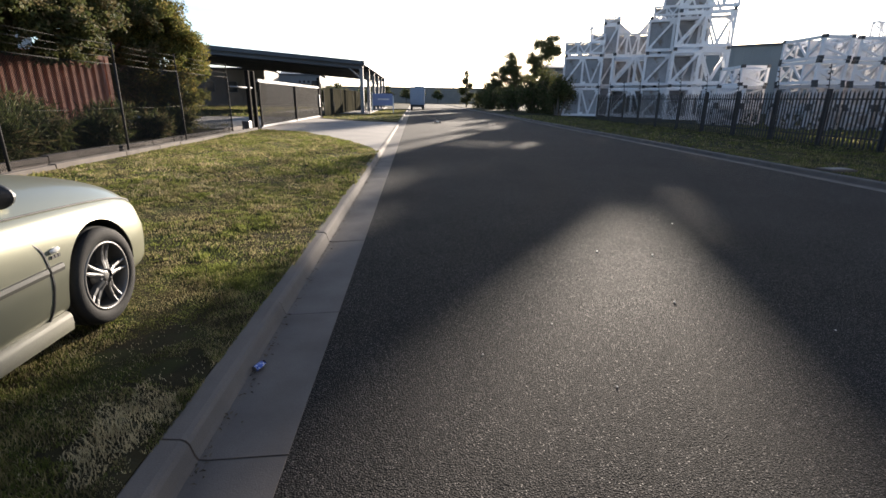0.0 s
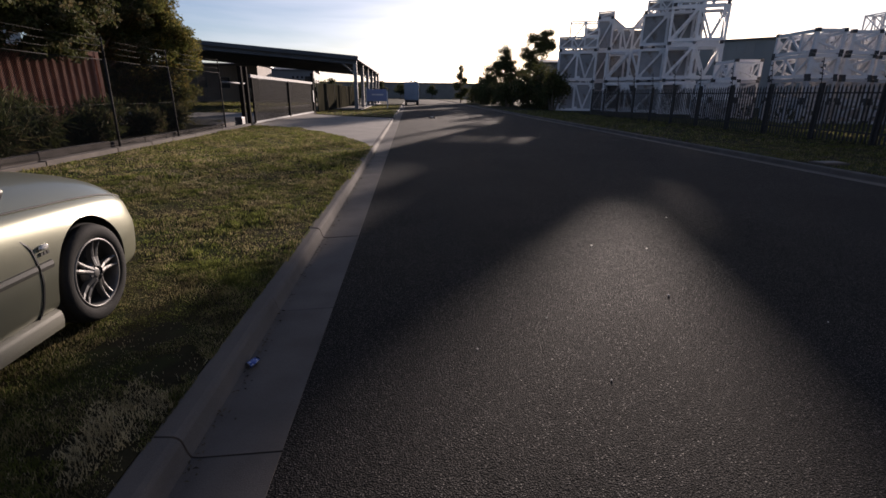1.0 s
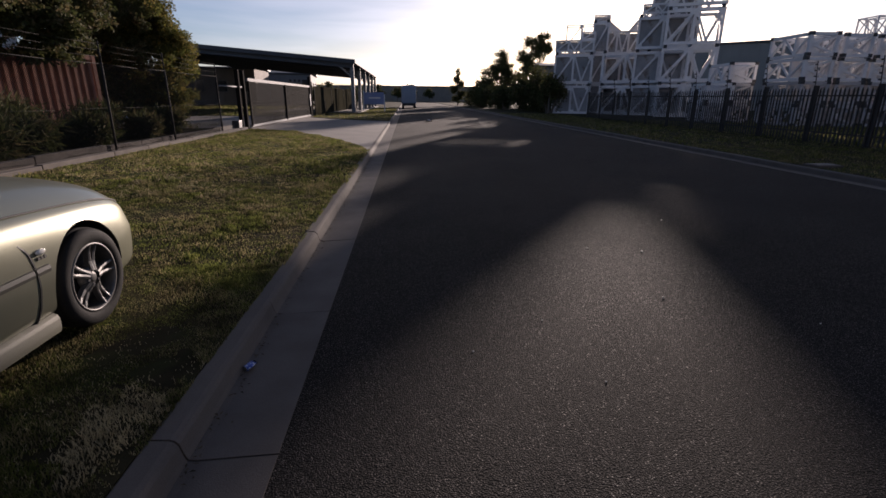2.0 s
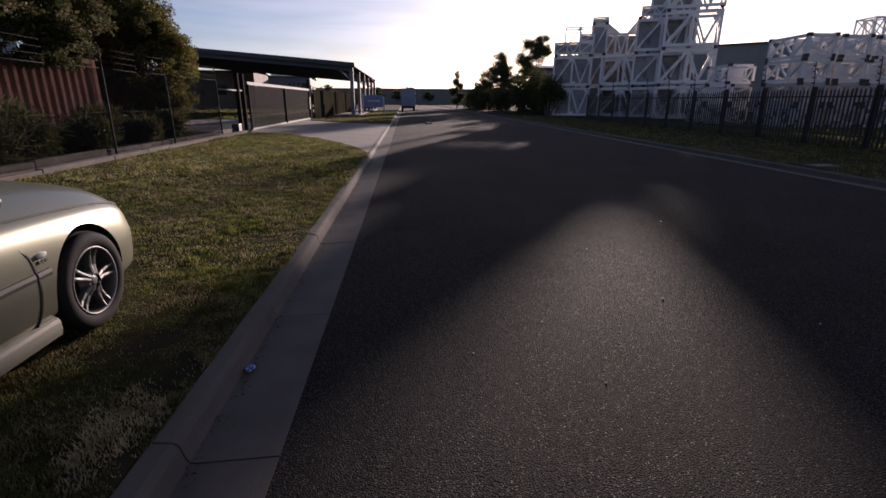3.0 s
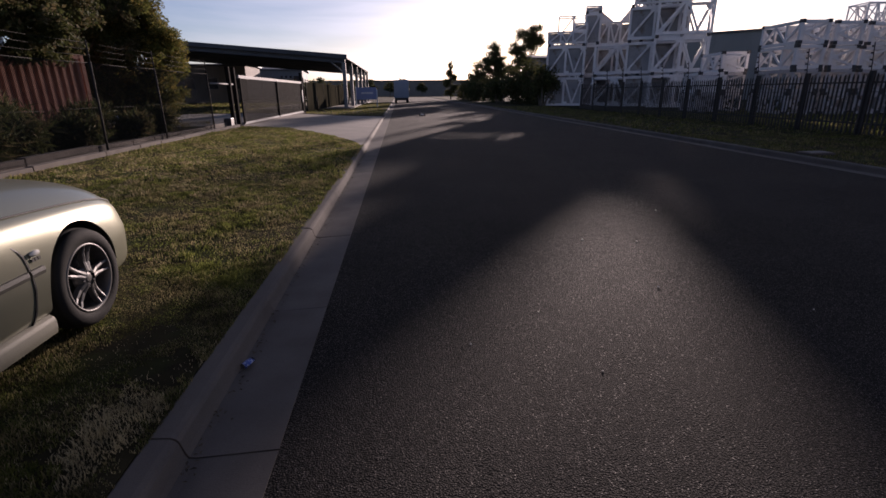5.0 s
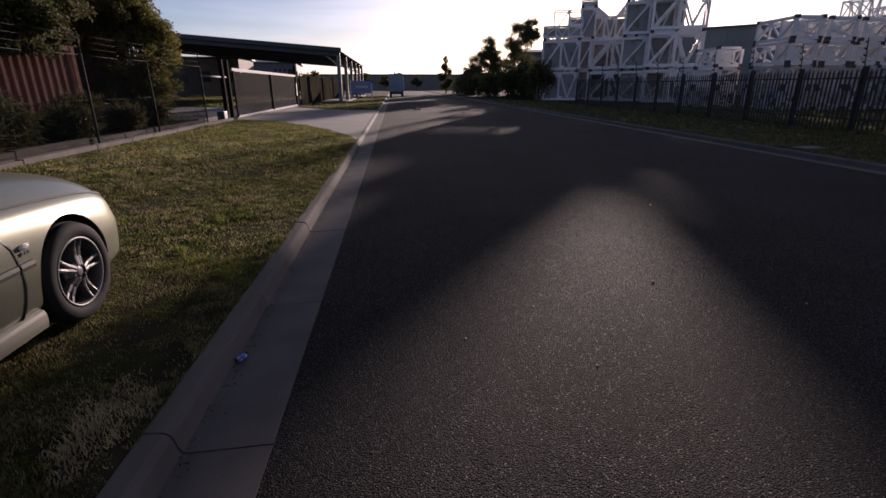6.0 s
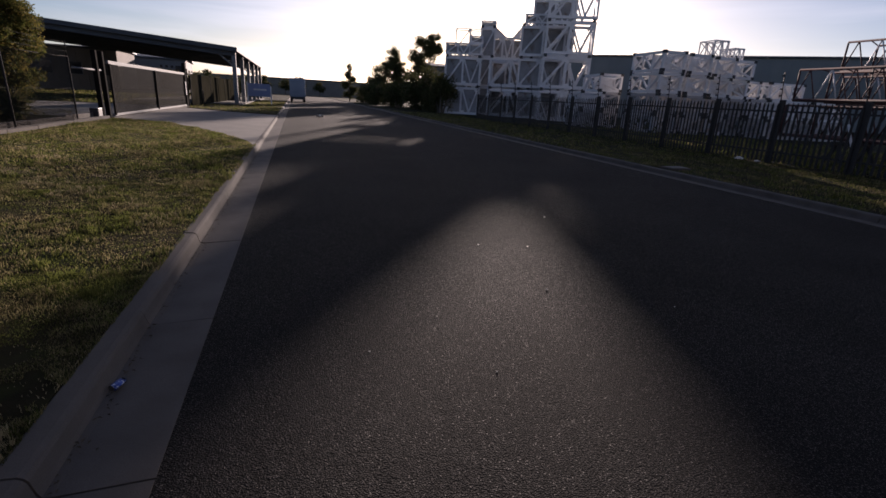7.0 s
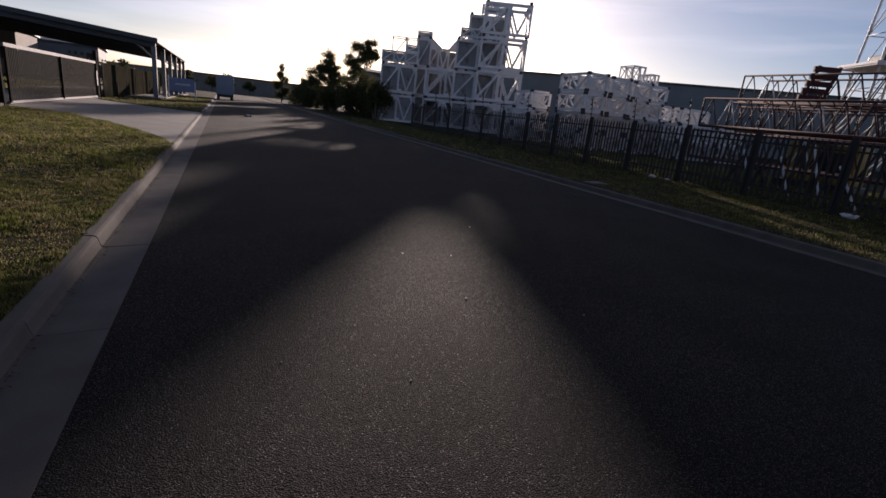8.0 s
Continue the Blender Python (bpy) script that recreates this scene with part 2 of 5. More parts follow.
def rod(bm, p, q, r0, r1=None, n=8, caps=True):
    """A round, perhaps tapered, bar from p to q."""
    r1 = r0 if r1 is None else r1
    d, s, u = axes(p, q)
    a, b = [[bm.verts.new(Vector(e) + (s * math.cos(2 * math.pi * k / n) + u * math.sin(2 * math.pi * k / n)) * r) for k in range(n)]
            for e, r in ((p, r0), (q, r1))]
    for k in range(n):
        bm.faces.new((a[k], a[(k + 1) % n], b[(k + 1) % n], b[k])).smooth = True
    if caps:
        bm.faces.new(a[::-1]), bm.faces.new(b)


def sheet(bm, pts, thick):
    """A flat-sided slab under the outline pts (x, y, z)."""
    top = [bm.verts.new(p) for p in pts]
    low = [bm.verts.new((p[0], p[1], p[2] - thick)) for p in pts]
    bm.faces.new(top), bm.faces.new(low[::-1])
    for k in range(len(pts)):
        j = (k + 1) % len(pts)
        bm.faces.new((top[k], low[k], low[j], top[j]))


def finish(name, bm, mat, bevel=0.0):
    bmesh.ops.recalc_face_normals(bm, faces=bm.faces)
    if bevel:
        bmesh.ops.bevel(bm, geom=bm.edges[:], offset=bevel, segments=2, affect="EDGES", profile=0.6)
    me = bpy.data.meshes.new(name)
    bm.to_mesh(me)
    bm.free()
    me.materials.append(mat)
    return me


def part(name, bm, mat, parent, label="", bevel=0.0):
    ob = new(name, bm if isinstance(bm, bpy.types.Mesh) else finish(name, bm, mat, bevel))
    ob.parent = parent
    return tagged(ob, label) if label else ob


def thing(name, label, category, at=(0, 0, 0), turn=0.0, group="", kind=""):
    ob = new(name)
    ob.matrix_basis = pose(*at, 0, 0, turn)
    return tagged(ob, label, category, group, kind)


def solid(name, bm, mat, label, category, kind="structure", bevel=0.0, group=""):
    return tagged(new(name, finish(name, bm, mat, bevel)), label, category, group, kind)


def from_arrays(name, verts, faces, mat):
    me = bpy.data.meshes.new(name)
    me.from_pydata(verts.tolist() if hasattr(verts, "tolist") else verts, [], faces.tolist() if hasattr(faces, "tolist") else faces)
    me.materials.append(mat)
    me.update()
    return me


# ---------------------------------------------------------------- ground, road, kerbs
LEFT, RIGHT = -0.6, 8.7               # edges of the asphalt
KERB = -1.158                         # back of the kerb on the near side
# the cast lengths are uneven: short ones near, longer ones further along
JOINTS = [-9.6, -7.8, -6.2, -4.5, -2.9, -1.3, 0.28, 1.86, 3.40, 5.34, 7.68] + [9.98 + 2.3 * k for k in range(31)]
DRIVE_NEAR, DRIVE_FAR = 14.3, 33.0    # driveway mouth along the kerb
MOUTH_NEAR = ((KERB, DRIVE_NEAR), (-1.4, 15.4), (-2.3, 17.4), (-3.4, 19.5), (-4.6, 21.2), (-5.6, 22.1), (-6.9, 22.6))
MOUTH_FAR = ((KERB, DRIVE_FAR), (-2.8, 33.3), (-4.4, 34.2), (-5.6, 35.2), (-6.9, 36.6))

bm = bmesh.new()
sheet(bm, [(-900, -900, -0.06), (900, -900, -0.06), (900, 1500, -0.06), (-900, 1500, -0.06)], 0.3)
solid("ground", bm, FIELD, "flat dry grassland reaching to the horizon", "ground")

bm = bmesh.new()
n = 40
xs = np.linspace(LEFT, RIGHT, 9)
rows = []
for j in range(n + 1):
    y = -25 + 205 * j / n
    rows.append([bm.verts.new((x, y, 0.0 + 0.05 * (1 - ((x - 4.05) / 4.65) ** 2))) for x in xs])
for j in range(n):
    for i in range(8):
        bm.faces.new((rows[j][i], rows[j][i + 1], rows[j + 1][i + 1], rows[j + 1][i])).smooth = True
solid("road", bm, ASPHALT, "worn dark grey chip-seal asphalt road", "road")


def lawn(name, outline, label):
    bm = bmesh.new()
    sheet(bm, outline, 0.3)
    return solid(name, bm, SOIL, label, "verge")


lawn("verge_left", [(KERB, -20, 0.1)] + [(x, y, 0.1 + (KERB - x) * 0.0095) for x, y in MOUTH_NEAR] + [(-6.98, 22.6, 0.155), (-6.98, -20, 0.155)], "mown verge of patchy green and straw grass")
lawn("verge_left_far", [(x, y, 0.1 + (KERB - x) * 0.0095) for x, y in MOUTH_FAR[::-1]] + [(KERB, 180, 0.1), (-6.9, 180, 0.155)], "mown grass verge past the driveway")
lawn("verge_right", [(9.258, -20, 0.1), (14.7, -20, 0.09), (14.7, 180, 0.09), (9.258, 180, 0.1)], "shaded grass verge beside the palisade fence")
lawn("yard_left", [(-90, -20, 0.17), (-90, 170, 0.17), (-7.25, 170, 0.17), (-7.25, -20, 0.17)], "yard ground behind the wire fence")
lawn("yard_right", [(14.7, -20, 0.095), (120, -20, 0.095), (120, 170, 0.095), (14.7, 170, 0.095)], "grassy storage yard behind the palisade fence")
bm = bmesh.new()
sheet(bm, [(x, y, 0.055 + (KERB - x) * 0.013) for x, y in MOUTH_NEAR[::-1] + MOUTH_FAR] + [(-7.3, 38.6, 0.135), (-7.3, 22.6, 0.135)], 0.2)
solid("driveway", bm, DRIVE, "broad pale concrete driveway up to the sliding gate", "driveway")
bm = bmesh.new()
sheet(bm, [(-7.3, 22.6, 0.18), (-7.3, 38.4, 0.18), (-12, 36.4, 0.18), (-40, 35, 0.18), (-40, 24, 0.18)], 0.05)
solid("driveway_inside", bm, DRIVE, "concrete apron inside the gate", "driveway")


def kerb_piece(length, low):
    """One cast length of gutter and kerb; low: pressed down for the driveway."""
    top = 0.06 if low else 0.10
    prof = [(0.0, 0.004), (-0.36, -0.016), (-0.395, -0.012), (-0.408, 0.012), (-0.424, top - 0.03), (-0.438, top - 0.012), (-0.46, top - 0.002), (-0.54, top + 0.002), (-0.555, top - 0.008), (-0.56, -0.2), (0.0, -0.2)]
    if low:
        prof[2:6] = [(-0.40, -0.008), (-0.41, 0.0), (-0.43, 0.03), (-0.445, 0.046)]
    bm = bmesh.new()
    g = 0.006
    a = [bm.verts.new((x, g, z)) for x, z in prof]
    b = [bm.verts.new((x, length - g, z)) for x, z in prof]
    for k in range(len(prof)):
        j = (k + 1) % len(prof)
        bm.faces.new((a[k], a[j], b[j], b[k]))
    bm.faces.new(a[::-1]), bm.faces.new(b)
    return finish("kerb_length", bm, CONCRETE)


kerb_left = thing("kerb_left", "pale concrete kerb and gutter with open joints", "kerb", kind="structure")
kerb_right = thing("kerb_right", "shaded concrete kerb and gutter on the far side", "kerb", kind="structure")
CAST = {}
for y, y1 in zip(JOINTS, JOINTS[1:]):
    ln = round(y1 - y, 2)
    low = DRIVE_NEAR - 0.6 < y < DRIVE_FAR - 1.4
    for key in ((ln, low), (ln, False)):
        if key not in CAST:
            CAST[key] = kerb_piece(*key)
    ob = part("kerb_length", CAST[ln, low], None, kerb_left)
    ob.matrix_basis = pose(LEFT, y, random.uniform(-0.003, 0.003), 0, random.uniform(-0.3, 0.3), 0)
    ob = part("kerb_length", CAST[ln, False], None, kerb_right)
    ob.matrix_basis = pose(RIGHT, y1, random.uniform(-0.003, 0.003), 0, 0, 180)
for parent, x0, x1 in ((kerb_left, LEFT - 0.555, LEFT), (kerb_right, RIGHT, RIGHT + 0.555)):
    bm = bmesh.new()
    if x0 < 0:
        box(bm, x0, x1 - 0.4, JOINTS[-1], 180, -0.1, 0.09)
        box(bm, x1 - 0.4, x1, JOINTS[-1], 180, -0.1, 0.005)
    else:
        box(bm, x0, x0 + 0.4, JOINTS[-1], 180, -0.1, 0.005)
        box(bm, x0 + 0.4, x1, JOINTS[-1], 180, -0.1, 0.09)
    part("kerb_run", bm, CONCRETE, parent)

# ---------------------------------------------------------------- wire fence and gate beside the verge
FENCE_X, FENCE_Z = -7.2, 0.23
POSTS = (2.6, 5.8, 9.0, 12.73, 15.95, 20.0)

fence = thing("chain_link_fence", "black chain-link fence with three barbed strands on dark posts", "fence", kind="structure")
bm = bmesh.new()
rod(bm, (0, 0, -0.3), (0, 0, 2.05), 0.027, n=10)
rod(bm, (0, 0, 2.05), (0, 0, 2.52), 0.022, 0.017, n=8)
for z in (2.18, 2.32, 2.46):
    rod(bm, (-0.035, 0, z), (0.035, 0, z), 0.008, n=5)
POST = finish("fence_post", bm, GREY_STEEL)
for y in POSTS:
    ob = part("fence_post", POST, None, fence)
    ob.matrix_basis = pose(FENCE_X, y, FENCE_Z, random.uniform(-0.8, 0.8), random.uniform(-0.5, 0.5), 0)


def chain_link(y0, y1, z0, z1, pitch=0.06, r=0.0032):
    """Crossing diagonal wires between two posts, as thin three-sided bars."""
    verts, faces = [], []
    h, w = z1 - z0, y1 - y0
    for s in (1, -1):
        k = -h if s > 0 else 0.0
        while k < (w if s > 0 else w + h):
            ya, za = (k, 0.0)
            ya2, za2 = (k + s * h, h)
            if s > 0:
                if ya < 0:
                    za, ya = za - ya, 0.0
                if ya2 > w:
                    za2, ya2 = za2 - (ya2 - w), w
            else:
                if ya > w:
                    za, ya = za + (ya - w), w
                if ya2 < 0:
                    za2, ya2 = za2 + ya2, 0.0
            if za2 > za + 0.02:
                b = len(verts)
                for (yy, zz) in ((ya, za), (ya2, za2)):
                    for dx, dy in ((r, 0), (-r * 0.6, r), (-r * 0.6, -r)):
                        verts.append((dx + s * 0.003, y0 + yy + dy, z0 + zz))
                faces += [(b, b + 1, b + 4, b + 3), (b + 1, b + 2, b + 5, b + 4), (b + 2, b, b + 3, b + 5)]
            k += pitch
    return from_arrays("wire_mesh", verts, faces, GREY_STEEL)


for a, b in zip(POSTS, POSTS[1:]):
    ob = part("wire_mesh", chain_link(a, b, FENCE_Z + 0.02, FENCE_Z + 2.02), None, fence, "dark diamond wire mesh")
    ob.location.x = FENCE_X
for z, r in ((2.02, 0.006), (1.02, 0.003), (0.06, 0.004), (2.18, 0.0026), (2.32, 0.0026), (2.46, 0.0026)):
    bm = bmesh.new()
    for a, b in zip(POSTS, POSTS[1:]):
        sag = 0.02
        m = (a + b) / 2
        rod(bm, (FENCE_X, a, FENCE_Z + z), (FENCE_X, m, FENCE_Z + z - sag), r, n=5)
        rod(bm, (FENCE_X, m, FENCE_Z + z - sag), (FENCE_X, b, FENCE_Z + z), r, n=5)
        if z > 2.1:
            y = a + 0.15
            while y < b:
                rod(bm, (FENCE_X - 0.015, y - 0.008, FENCE_Z + z - 0.016), (FENCE_X + 0.015, y + 0.008, FENCE_Z + z + 0.012), 0.0014, n=4)
                y += 0.3
    part("barbed_strand" if z > 2.1 else "line_wire", bm, WIRE if z > 2.1 else GREY_STEEL, fence)

# low concrete edging in two rows under the fence
edging = thing("concrete_edging", "low weathered concrete edging blocks under the fence", "edging", kind="structure")
y = 1.0
while y < 22.2:
    ln = random.choice((1.2, 1.6, 2.0, 2.4))
    ln = min(ln, 22.4 - y)
    bm = bmesh.new()
    box(bm, -7.12, -6.96, y + 0.012, y + ln - 0.012, 0.0, 0.25 + random.uniform(-0.012, 0.012))
    part("edging_block", bm, CONCRETE, edging, bevel=0.012)
    bm = bmesh.new()
    box(bm, -7.42, -7.27, y + 0.3, y + ln + 0.27, 0.0, 0.37 + random.uniform(-0.02, 0.02))
    part("edging_block", bm, CONCRETE, edging, bevel=0.012)
    y += ln

# short side panel with a pale bar, then the sliding gate
G0, G1, GX = 23.5, 38.0, -7.15
side = thing("fence_side_panel", "dark slatted panel with a pale top bar beside the gate", "fence", kind="structure")
bm = bmesh.new()
rod(bm, (GX - 0.05, 20.2, 1.92), (GX - 0.05, 22.9, 1.92), 0.035, n=8)
part("top_bar", bm, SHED_POST, side, "pale tubular bar")
bm = bmesh.new()
box(bm, GX - 0.25, GX + 0.05, 21.7, 22.1, 0.2, 0.55)
part("footing", bm, DARK_LUG, side, bevel=0.02)
for y in (22.25, 22.95):
    bm = bmesh.new()
    box(bm, GX - 0.12, GX + 0.04, y, y + 0.16, 0.0, 2.62)
    part("gate_guide_post", bm, GATE, side, bevel=0.01)

gate = thing("sliding_gate", "closed dark slatted sliding gate with a pale top rail", "gate")
SL = bmesh.new()
box(SL, -0.005, 0.005, -0.05, 0.05, 0.26, 2.16)
SLAT = finish("slat", SL, GATE)
k = G0 + 0.12
while k < G1 - 0.1:
    ob = part("slat", SLAT, None, gate)
    ob.location = (GX, k, 0)
    k += 0.17
for nm, z0, z1, mat, lab in (("top_rail", 2.18, 2.32, SHED_POST, "pale galvanised top rail"), ("bottom_rail", 0.18, 0.28, SHED_POST, "pale bottom rail"), ("middle_rail", 1.18, 1.24, GATE, "")):
    bm = bmesh.new()
    box(bm, GX - 0.05 - (0.02 if nm == "middle_rail" else 0), GX + (0.05 if nm != "middle_rail" else -0.015), G0, G1, z0, z1)
    part(nm, bm, mat, gate, lab, bevel=0.008)
for y in (G0, 30.4, G1 - 0.1):
    bm = bmesh.new()
    box(bm, GX + 0.013, GX + 0.09, y, y + 0.1, 0.22, 2.2)
    part("stile", bm, GATE, gate, bevel=0.008)
bm = bmesh.new()
box(bm, GX + 0.09, GX + 0.12, G1 - 0.32, G1 - 0.2, 0.9, 1.75)
part("warning_plate", bm, WHITE_STEEL, gate, "small white plate")
bm = bmesh.new()
box(bm, GX - 0.2, GX + 0.12, G0 - 0.4, G1 + 0.3, 0.05, 0.165)
solid("gate_track", bm, CONCRETE, "concrete sill with the gate's track", "sill", bevel=0.01)
for y in (G1 + 0.05, G1 + 0.55):
    bm = bmesh.new()
    box(bm, GX - 0.1, GX + 0.1, y, y + 0.2, 0.0, 2.95 if y < G1 + 0.3 else 2.6)
    solid("gate_post", bm, GATE, "tall dark gate post", "post", bevel=0.01)

# fence going on past the gate, with dark green screening
SCREEN = material("screening_mesh", (0.030, 0.029, 0.021), (0.048, 0.045, 0.034), 1.2, 0.95, bump=0.3, bump_scale=60, spot=(0.04, 0.036, 0.03), spot_scale=0.8)
SCREEN.node_tree.nodes["Principled BSDF"].inputs["Specular IOR Level"].default_value = 0.0
far = thing("far_fence", "dark mesh fence with green-brown screening beyond the gate", "fence", kind="structure")
for k in range(7):
    y = 38.9 + 3.75 * k
    x = -6.95 + 0.085 * k
    bm = bmesh.new()
    sheet(bm, [(x, y + 0.05, 2.3), (x + 0.085, y + 3.7, 2.3), (x + 0.065, y + 3.7, 2.3), (x - 0.02, y + 0.05, 2.3)], 2.1)
    part("screen", bm, SCREEN, far)
    bm = bmesh.new()
    rod(bm, (x, y, 0), (x, y, 2.32), 0.035, n=8)
    part("post", bm, GREY_STEEL, far)
bm = bmesh.new()
rod(bm, (-6.2, 39.0, 0.2), (-6.2, 39.0, 1.25), 0.035, n=8)
rod(bm, (-6.2, 39.0, 0.22), (-5.6, 39.1, 0.22), 0.035, n=8)
solid("bollard", bm, GREY_STEEL, "thin dark keypad post by the gate", "post", kind="thing")


# ---------------------------------------------------------------- open shed
def open_shed():
    shed = thing("open_shed", "long open-sided shed with a dark skillion roof on grey columns", "shed")
    x0, x1, y0, y1 = -34.0, -4.6, 46.8, 80.0

    def z(x):
        return 4.68 + (x1 - x) * 0.079
    bm = bmesh.new()
    top = [(x0, y0 - 0.4, z(x0)), (x1, y0 - 0.4, z(x1)), (x1, y1, z(x1)), (x0, y1, z(x0))]
    sheet(bm, top, 0.12)
    part("roof", bm, SHED_METAL, shed)
    bm = bmesh.new()
    sheet(bm, [(x0, y0 - 0.47, z(x0) + 0.06), (x1 + 0.05, y0 - 0.47, z(x1) + 0.06), (x1 + 0.05, y0 - 0.402, z(x1) + 0.06), (x0, y0 - 0.402, z(x0) + 0.06)], 0.34)
    part("fascia", bm, SHED_METAL, shed)
    bm = bmesh.new()
    sheet(bm, [(x1 + 0.002, y0 - 0.4, z(x1) + 0.05), (x1 + 0.08, y0 - 0.4, z(x1) + 0.05), (x1 + 0.08, y1, z(x1) + 0.05), (x1 + 0.002, y1, z(x1) + 0.05)], 0.3)
    part("gutter", bm, SHED_POST, shed)
    for y in np.linspace(y0, y1 - 0.3, 6):
        bm = bmesh.new()
        beam(bm, (x0, y, z(x0) - 0.40), (x1 - 0.1, y, z(x1) - 0.40), 0.2, 0.5)
        part("rafter", bm, SHED_METAL, shed)
        for x in (x1 - 0.25, x1 - 27):
            bm = bmesh.new()
            box(bm, x - 0.16, x + 0.16, y - 0.16, y + 0.16, 0.0, z(x) - 0.6)
            part("column", bm, SHED_POST if x > -6 else SHED_METAL, shed)
            if x > -6:
                bm = bmesh.new()
                beam(bm, (x, y, 3.2), (x - 1.1, y, z(x) - 0.55), 0.12)
                part("knee_brace", bm, SHED_POST, shed)
    for x in np.arange(x0 + 1, x1, 2.1):
        bm = bmesh.new()
        box(bm, x, x + 0.09, y0, y1 - 0.3, z(x) - 0.33, z(x) - 0.15)
        part("purlin", bm, SHED_METAL, shed)
    return shed


open_shed()
bm = bmesh.new()
sheet(bm, [(-13, 46, 0.225), (-4.4, 46, 0.225), (-4.4, 80, 0.225), (-13, 80, 0.225)], 0.1)
solid("shed_floor", bm, DRIVE, "concrete slab under the open shed", "slab")


def building(name, label, at, turn, w, d, h, mat, windows=(), roof_rise=0.0, category="building"):
    """A factory: walls with ribs, a roof with overhang, windows as (x, z, width, height) on its front."""
    b = thing(name, label, category, at, turn)
    bm = bmesh.new()
    box(bm, -w / 2, w / 2, 0, d, 0, h)
    part("wall", bm, mat, b)
    bm = bmesh.new()
    k = -w / 2 + 0.4
    while k < w / 2 - 0.2:
        box(bm, k, k + 0.09, -0.05, 0.0, 0.3, h - 0.02)
        k += 1.2
    part("cladding_rib", bm, mat, b)
    bm = bmesh.new()
    sheet(bm, [(-w / 2 - 0.3, -0.35, h + 0.25), (w / 2 + 0.3, -0.35, h + 0.25), (w / 2 + 0.3, d / 2, h + 0.25 + roof_rise), (-w / 2 - 0.3, d / 2, h + 0.25 + roof_rise)], 0.25)
    sheet(bm, [(-w / 2 - 0.3, d / 2, h + 0.25 + roof_rise), (w / 2 + 0.3, d / 2, h + 0.25 + roof_rise), (w / 2 + 0.3, d + 0.3, h + 0.25), (-w / 2 - 0.3, d + 0.3, h + 0.25)], 0.25)
    part("roof", bm, SHED_METAL, b)
    for x, z, ww, hh in windows:
        bm = bmesh.new()
        box(bm, x, x + ww, -0.06, -0.03, z, z + hh)
        win = part("window", bm, DARK_GLASS, b)
        bm = bmesh.new()
        for q in ((x - 0.08, x, z - 0.08, z + hh + 0.08), (x + ww, x + ww + 0.08, z - 0.08, z + hh + 0.08), (x, x + ww, z - 0.08, z), (x, x + ww, z + hh, z + hh + 0.08)):
            box(bm, q[0], q[1], -0.1, -0.01, q[2], q[3])
        part("window_frame", bm, SHED_POST, win)
    return b


# unseen block added behind the camera; it cuts skylight on the shaded ground
building("warehouse_behind", "plain grey block behind the camera, added unseen to dim the skylight", (2, -17, 0), 180, 90, 20, 11.0, GREY_WALL, [], 0.8)
BROWN_WALL = material("brown_wall", (0.19, 0.165, 0.145), (0.25, 0.215, 0.19), 0.5, 0.8)
# beyond the shed and at the road's end
building("office_building", "pale grey workshop with small windows behind the shed", (-29.8, 90.6, 0), 6, 26, 14, 5.25, GREY_WALL,
         [(9.3 + 0.75 * k, 4.0, 0.4, 0.4) for k in range(3)] + [(11.5, 2.2, 1.1, 2.2)], 0.6)
building("low_warehouse", "long low brown warehouse across the end of the road", (16, 190, 0), 0, 150, 20, 5.4, BROWN_WALL, [], 0.3)
building("white_factory", "white factory wall behind the dark trees", (-38, 42, 0), 40, 14, 10, 9.5, PALE_WALL, [], 0.6)
building("brown_office", "dark brown office wall inside the gate", (-36.8, 79, 0), 0, 28, 8, 5.4, BROWN_WALL, [(-12 + 3.4 * k, 2.2, 1.4, 1.5) for k in range(8)], 0.3)
# the long factory behind the steel yard, and the smaller one past it
building("factory", "long grey-green steel clad factory behind the yard", (61.5, 62.5, 0), -44, 84, 30, 9.6, CLADDING, [], 0.9)
building("grey_shed", "plain grey shed behind the roadside trees", (23.4, 76, 0), -10, 6.0, 14, 6.1, GREY_WALL, [], 0.8)


